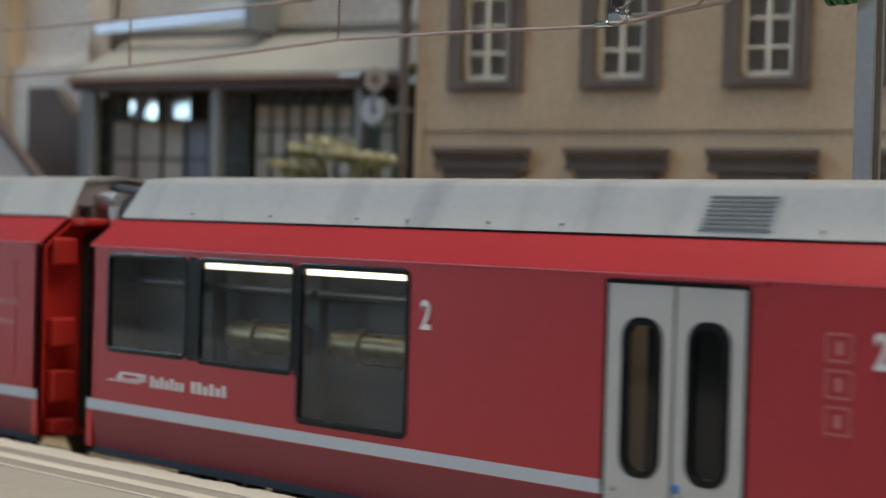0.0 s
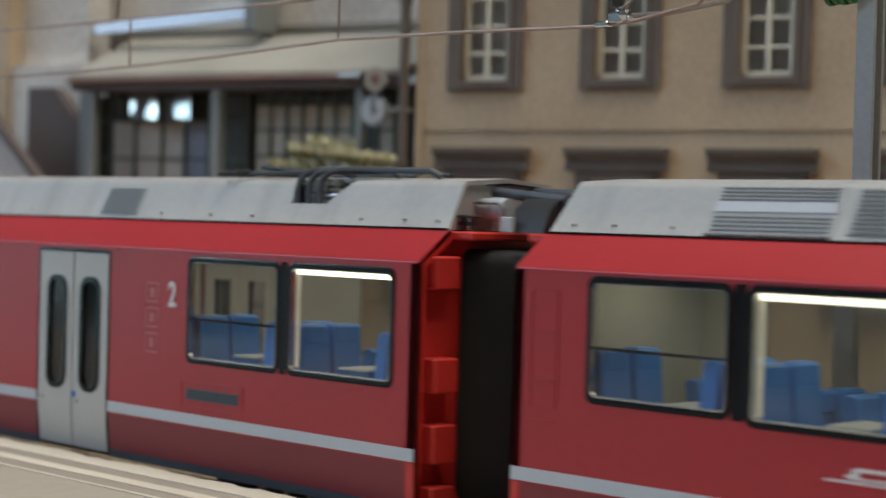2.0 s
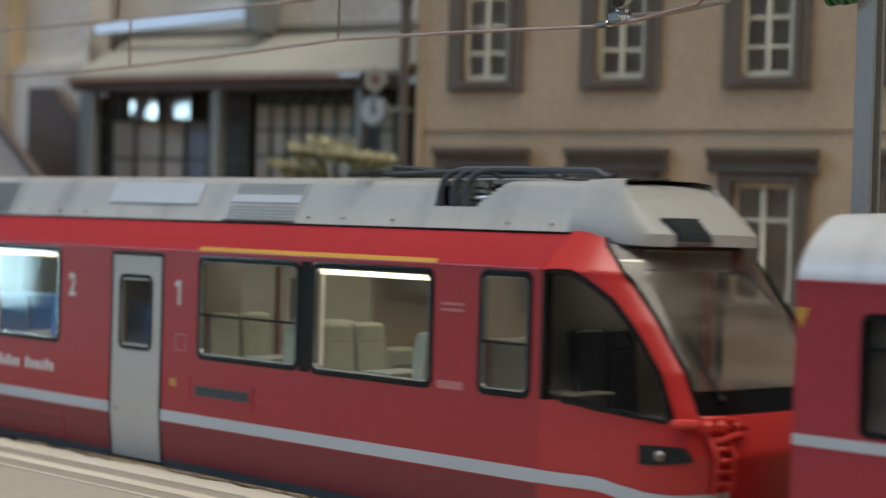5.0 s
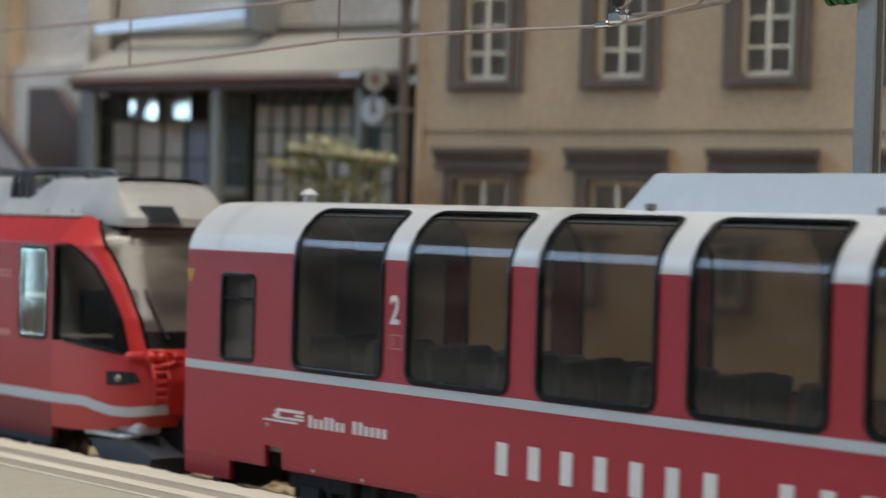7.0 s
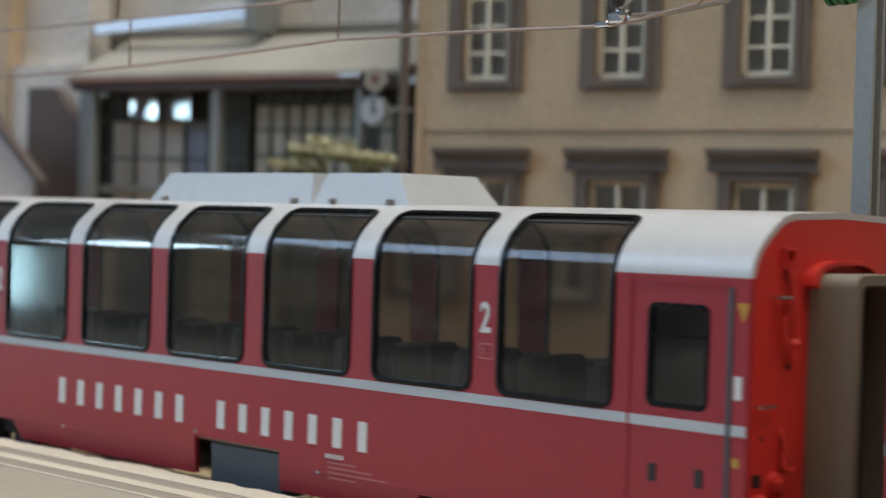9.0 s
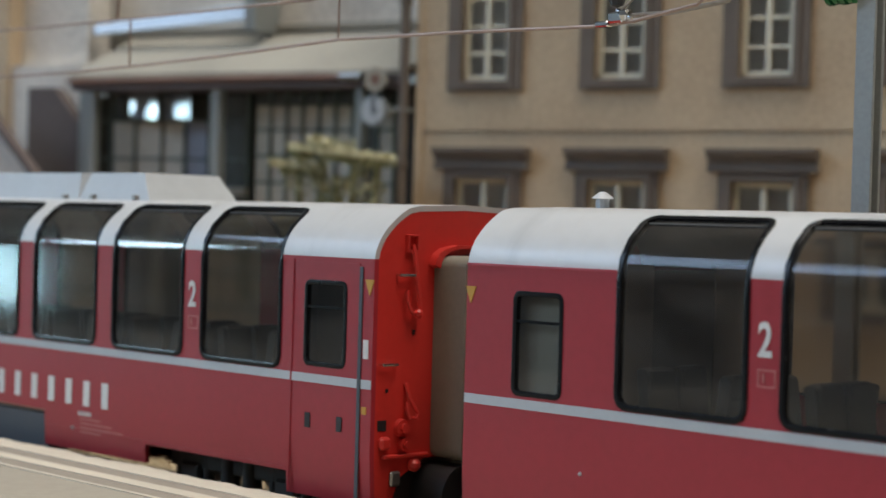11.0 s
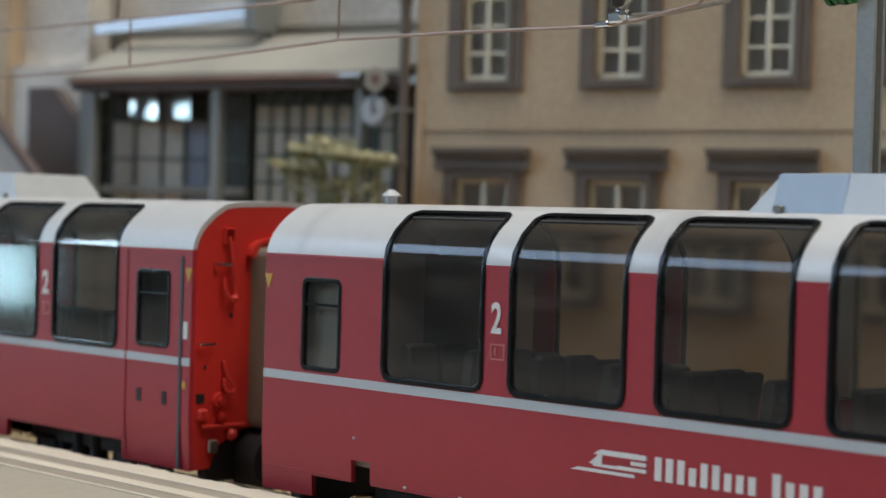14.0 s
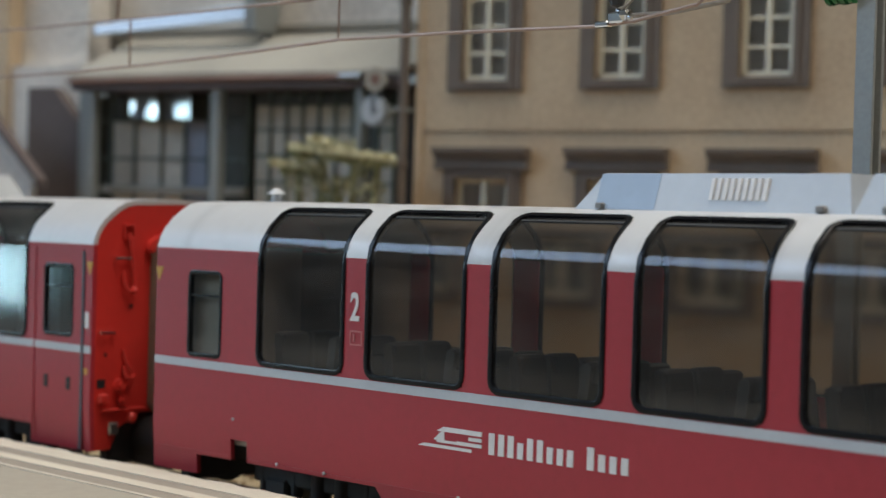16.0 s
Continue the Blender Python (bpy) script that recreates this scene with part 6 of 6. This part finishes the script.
        m.path([(12.19, 0.0, 1.81), (12.19, 0.0, 3.0)], 0.05, 6).path([(12.19, 0.0, 3.01), point(3.015, 0.03), point(3.015, 0.06)], 0.03, 6)
        part("window_seal", far(m), GASKET, c, "black cab window seal")
        part("screen_seal", far(Mesh().path([point(z, fe(z)) for z in levels(1.8, 3.34, 24)], 0.022, 6)), GASKET, c)
        # dark almond headlamp with a small round lens
        n, m = 8, Mesh()
        ts = [0.099 + (0.25 - 0.099) * i / n for i in range(n + 1)]
        lo_e = [1.33 + 0.06 * (i / n) ** 1.3 for i in range(n + 1)]
        hi_e = [1.50 + 0.012 * math.sin(math.pi * i / n) - (0.09 if i == n else 0.0) for i in range(n + 1)]
        v = [point(z, t, 0.016) for z, t in zip(lo_e, ts)] + [point(z, t, 0.016) for z, t in zip(hi_e, ts)]
        v += [point(z, t, -0.02) for z, t in zip(lo_e, ts)] + [point(z, t, -0.02) for z, t in zip(hi_e, ts)]
        k = n + 1
        m.add(v, [(i, i + 1, k + i + 1, k + i) for i in range(n)] + [(i, i + 1, 2 * k + i + 1, 2 * k + i) for i in range(n)]
              + [(k + i, k + i + 1, 3 * k + i + 1, 3 * k + i) for i in range(n)] + [(0, k, 3 * k, 2 * k), (n, k + n, 3 * k + n, 2 * k + n)])
        lamp = part("headlamp", far(m), LAMP_CLEAR, c, "dark almond shaped headlamp")
        part("lamp_lens", far(Mesh().ball(point(1.42, 0.15, -0.005), 0.055, 12)), STEEL, lamp, "small round lamp lens")
        # pale stripe that dips towards the nose
        st, ts = Mesh(), [0.385 * (i / 40) ** 1.8 for i in range(41)]
        v = []
        for t in ts:
            z = 1.08 + 0.02 * math.sin(min(t, 0.06) / 0.06 * math.pi) - 0.06 * min(1, t / 0.12) ** 1.5 + 0.05 * max(0, t - 0.2) / 0.18
            v += [point(z - 0.062, t, 0.012), point(z + 0.062, t, 0.012)]
        st.add(v, [(2 * i, 2 * i + 2, 2 * i + 3, 2 * i + 1) for i in range(len(ts) - 1)])
        part("stripe", far(st), STRIPE, c, "light grey stripe curving round the nose")
    def other(f):
        return lambda z: 1 - f(z)
    w = part("windscreen", patch(flat(1.78), flat(3.34), lambda z: fe(z) - 0.008, other(lambda z: fe(z) - 0.008), 28, 44, -0.02), PANE_SCREEN, c, "large curved windscreen")
    w.visible_shadow = False
    part("screen_band", patch(flat(1.78), flat(2.0), lambda z: fe(z), other(fe), 3, 44, -0.012), GASKET, w, "black band along the screen's foot")
    part("screen_header", patch(flat(3.25), flat(3.34), lambda z: fe(z), other(fe), 4, 40, -0.03), SLATE, w, "dark band above the screen")
    part("wiper", Mesh().path([point(1.93, 0.42, 0.02), point(2.1, 0.40, 0.02), point(2.5, 0.37, 0.03)], 0.014, 6).ball(point(1.93, 0.42, 0.01), 0.035, 8), BLACK, w, "thin black wiper")
    part("destination_box", Mesh().box(12.74, 12.86, 0.7, 1.95, 3.04, 3.24, 0.02), DOOR_GREY, c, "pale destination box behind the screen")
    # moulded pipes, brackets and handrail on the front
    m = Mesh()
    m.path([point(1.71, 0.215, 0.02), point(1.72, 0.25, 0.05), point(1.72, 0.30, 0.05)], 0.045)
    for t, r in ((0.33, 0.07), (0.375, 0.08), (0.425, 0.065)):
        m.ball(point(1.70, t, 0.06), r, 10)
    m.path([point(1.76, 0.32, 0.05), point(1.77, 0.37, 0.09), point(1.75, 0.43, 0.09), point(1.68, 0.45, 0.06)], 0.032)
    m.path([point(1.58, 0.335, 0.05), point(1.6, 0.37, 0.10), point(1.64, 0.42, 0.10)], 0.032)
    for t in (0.325, 0.385):
        m.path([point(1.66, t, 0.05), point(1.45, t, 0.08), point(1.2, t, 0.07), point(1.12, t, 0.03)], 0.024)
    for z in (1.22, 1.32, 1.42, 1.52):
        m.path([point(z, 0.325, 0.07), point(z, 0.355, 0.09), point(z, 0.385, 0.07)], 0.022)
    part("jumper_cable", m, RED_END, c, "moulded red pipes and jumper cables")
    part("coupler", Mesh().box(13.9, 14.6, 1.1, 1.55, 0.5, 0.85, 0.05).box(13.5, 14.2, 0.62, 2.03, 0.32, 1.0, 0.06).rod((13.9, 0.9, 0.62), (14.35, 0.9, 0.62), 0.16, 14).rod((13.9, 1.75, 0.62), (14.35, 1.75, 0.62), 0.16, 14),
         BLACK, c, "black coupler")
    part("snow_plough", Mesh().prism([(12.85, 0.62), (13.2, 0.30), (14.05, 0.26), (14.2, 0.5), (13.7, 0.69)], 1, 0.12, 2.53), SLATE, c, "blue grey snow plough")
    part("step", Mesh().box(12.86, 13.72, 0.03, 0.3, 0.69, 0.735, 0.015), STRIPE, c, "pale step plate")
    part("step", Mesh().box(13.35, 13.86, 0.16, 0.5, 0.74, 0.89, 0.03), STRIPE, c, "pale step plate")
    # roof fairing: its foot follows the screen's head, its top runs into the roof
    foot = [(12.06, 0.42, 3.395), (12.3, 0.41, 3.375), (12.5, 0.40, 3.325), (12.75, 0.41, 3.29), (12.95, 0.46, 3.28), (13.08, 0.57, 3.278), (13.16, 0.74, 3.28), (13.2, 1.0, 3.285), (13.21, 1.325, 3.288)]
    fore = [0, 0, 0.05, 0.25, 0.55, 0.85, 1, 1, 1]
    side = [1, 1, 1, 0.95, 0.8, 0.5, 0.2, 0.05, 0]
    rise = [(0.0, 0.0, 0.0), (0.03, 0.0, 0.18), (0.30, 0.10, 0.52), (0.54, 0.175, 0.76), (0.70, 0.225, 0.90), (0.86, 0.27, 0.97), (1.1, 0.42, 1.0)]
    rows = []
    for dx, dy, up in rise:
        row = [(x - dx * f, min(y + dy * s, 1.325), z + (3.915 - z) * up) for (x, y, z), f, s in zip(foot, fore, side)]
        rows.append(row + [(x, 2.65 - y, z) for x, y, z in reversed(row[:-1])])
    n = len(rows[0])
    m = Mesh().add([p for r in rows for p in r], [(j * n + i, j * n + i + 1, (j + 1) * n + i + 1, (j + 1) * n + i) for j in range(len(rows) - 1) for i in range(n - 1)])
    m.add(rows[-1], [tuple(range(n))])
    part("roof_fairing", m, ROOF_GREY, c, "grey rounded roof fairing")
    part("fairing_joint", Mesh().path([(11.7, 0.70, 3.905), (12.1, 0.72, 3.895), (12.45, 0.82, 3.90), (12.55, 1.325, 3.925)], 0.012, 6), DARK, c, "dark hatch joint")
    d = part("display", Mesh().prism([(13.225, 3.325), (13.19, 3.40), (13.04, 3.535), (12.94, 3.535), (13.1, 3.325)], 1, 0.72, 1.16), SIGN_GLASS, c, "dark destination display")
    part("display_frame", Mesh().box(12.94, 13.045, 0.70, 1.18, 3.535, 3.55, 0.004).box(13.1, 13.235, 0.70, 1.18, 3.31, 3.325, 0.004), STEEL, d)
    # cab inside
    part("desk", Mesh().box(12.95, 13.6, 0.35, 2.3, 0.95, 1.72, 0.08), BLACK, c, "dark driving desk")
    part("cab_wall", Mesh().box(11.98, 12.02, 0.1, 2.55, 0.95, 3.05), POST_GREY, c)
    seat(c, 12.2, 0.4, SEAT_DARK, 0.36, 1.0, 2.45, 0.95)
    part("ceiling_lamp", Mesh().box(12.1, 12.75, 0.8, 1.85, 3.12, 3.13), LED_CEILING, c, "glowing cab ceiling light")


def build_train():
    wa, wb = 1.765, 2.935
    # middle car
    c = unit_car("motor_coach", "red middle car of the unit with grey double doors", -19.483, -3.876,
                 [(-19.05, -17.46, 1.79, wb), (-17.2, -15.5, wa, wb), (-15.38, -13.66, 1.26, wb), (-7.76, -6.12, wa, wb), (-5.92, -4.25, wa, wb)],
                 [(-10.98, -9.42, 2)], [(-7.77, -6.78, 1.31, 1.44)],
                 dict(cut=notch(-6.60), grilles=[(-10.36, -9.5, 0.06, 0.42, 8)], panels=[], bolts=[-18, -16.5, -15, -14.2, -13, -12, -9, -8, -7.2, -5.3, -4.6, -4.1], panto=[-6.60]), bare=(0, 1, 2), hopper=(3,))
    near = Skin(UNIT)
    digit("2", -13.46, 2.37, 0.3, c, LETTER, 0.75)
    digit("2", -8.16, 2.37, 0.3, c, LETTER, 0.75)
    logo(c, -19.07, 1.4, 0.85, 0.12, LETTER, near)
    word_bars(c, -18.12, -17.42, 1.385, 1.52, 7, LETTER, near, 0.4, 7)
    word_bars(c, -17.3, -16.6, 1.385, 1.52, 6, LETTER, near, 0.4, 8)
    for z in (2.40, 2.1, 1.8):
        m = Mesh()
        for q in ((-8.62, -8.36, z, z + 0.015), (-8.62, -8.36, z + 0.22, z + 0.235), (-8.62, -8.605, z, z + 0.22), (-8.375, -8.36, z, z + 0.22), (-8.52, -8.46, z + 0.06, z + 0.17)):
            m.box(q[0], q[1], -0.007, 0, q[2], q[3])
        part("pictogram", m, FAINT, c, "faded square pictogram")
    # leading car with the cab
    ORG[:] = [0, 0, 0]
    c = unit_car("driving_coach", "red driving car with rounded cab and pale roof", -2.517, 14.4,
                 [(-1.56, 0.03, wa + 0.09, wb + 0.03), (0.25, 1.9, wa + 0.05, wb + 0.03), (2.08, 3.76, wa + 0.05, wb + 0.03), (6.74, 8.52, wa + 0.06, wb + 0.02), (8.78, 10.62, wa + 0.05, wb + 0.02),
                  (11.32, 11.97, wa + 0.06, wb + 0.04)],
                 [(4.97, 5.99, 1)], [(6.69, 7.7, 1.37, 1.48)],
                 dict(cut=notch(10.04), grilles=[(-0.6, 0.74, 0.03, 0.505, 5), (0.86, 1.78, 0.05, 0.49, 10), (6.58, 7.9, 0.03, 0.505, 5)],
                      panels=[(4.05, 5.95, 0.22, 0.5)], bolts=[-2.2, -1.7, -1.0, 2.3, 3.0, 3.6, 8.1, 8.7, 9.5, 11.2, 11.8], panto=[10.04]), nose=True,
                 hopper=(0, 3), bands=[(6.7, 10.66, 3.035 - 0.002, 3.1, YELLOW, "ochre yellow first class band")])
    cab_nose(c)
    digit("2", 4.0, 2.4, 0.29, c, LETTER, 0.75)
    digit("1", 6.33, 2.4, 0.29, c, LETTER, 0.75)
    part("number_flag", Mesh().prism([(6.332, 2.69), (6.332, 2.635), (6.275, 2.60), (6.275, 2.645)], 1, -0.012, 0.0), LETTER, c, smooth=False)
    logo(c, 1.0, 1.43, 0.88, 0.13, LETTER, near)
    word_bars(c, 2.0, 2.88, 1.41, 1.555, 8, LETTER, near, 0.4, 9)
    word_bars(c, 3.0, 3.7, 1.41, 1.555, 6, LETTER, near, 0.4, 10)
    for z in (2.63, 2.57):
        part("print_line", near.plate(Mesh(), 10.76, 11.08, z, z + 0.03), FAINT, c)
    part("label_plate", near.plate(Mesh(), 10.73, 11.09, 1.8, 1.88), FAINT, c, "faded running number plate")
    part("label_plate", near.plate(Mesh(), 6.2, 6.32, 1.44, 1.53), YELLOW, c, "small yellow label")
    part("pictogram", near.ring(Mesh(), 6.28, 6.5, 1.86, 2.06, 0.02, 0.015, -0.01, 0.007), FAINT, c)
    # raised hatch outlines on the blank panel
    for z0, z1 in ((1.85, 2.85),):
        part("hatch", near.ring(Mesh(), -2.3, -1.95, 1.72, 2.86, 0.06, 0.018, -0.01, 0.008), RED_UNIT, c, "raised hatch outline")
    for z in (2.45, 1.98, 1.6):
        part("hatch_hinge", near.plate(Mesh(), -2.26, -2.0, z, z + 0.02, 0.012), RED_UNIT, c)
    part("step_hatch", near.ring(Mesh(), 1.2, 3.9, 0.6, 0.88, 0.04, 0.015, -0.01, 0.01), RED_UNIT, c, "raised lower hatch outline")
    # first car ahead
    c = unit_car("trailing_coach", "red end car of the unit with dark windows", -36.2, -20.64,
                 [(-35.5, -34.0, wa, wb), (-33.8, -32.2, wa, wb), (-27.0, -25.4, wa, wb), (-25.2, -23.6, wa, wb)], [(-30.6, -29.1, 2)],
                 roof_bits=dict(cut=[], grilles=[], panels=[], bolts=[], panto=[]))
    part("hatch", near.ring(Mesh(), -21.9, -21.2, 1.25, 2.78, 0.12, 0.018, -0.01, 0.008), RED_UNIT, c, "raised hatch outline")
    word_bars(c, -21.75, -21.15, 2.2, 2.3, 5, FAINT, near, 0.3, 12)
    word_bars(c, -21.75, -21.2, 1.95, 2.05, 4, FAINT, near, 0.3, 13)
    panorama_coach(15.0, False)
    panorama_coach(32.17, True)
    ORG[:] = [0, 0, 0]


setting()
overhead()
town_house()
station_hall()
small_things()
build_train()


def motions():
    times = [0.1 * i for i in range(161)]
    for c, x in MOVERS:
        walk(c, [(t, pose((x + travel(t)) * K, 1.325 * K, 0)) for t in times])
    for w, x, r in WHEELS:
        walk(w, [(t, pose(x * K, 0, r * K, 0, math.degrees(travel(t) / r), 0)) for t in times])


motions()
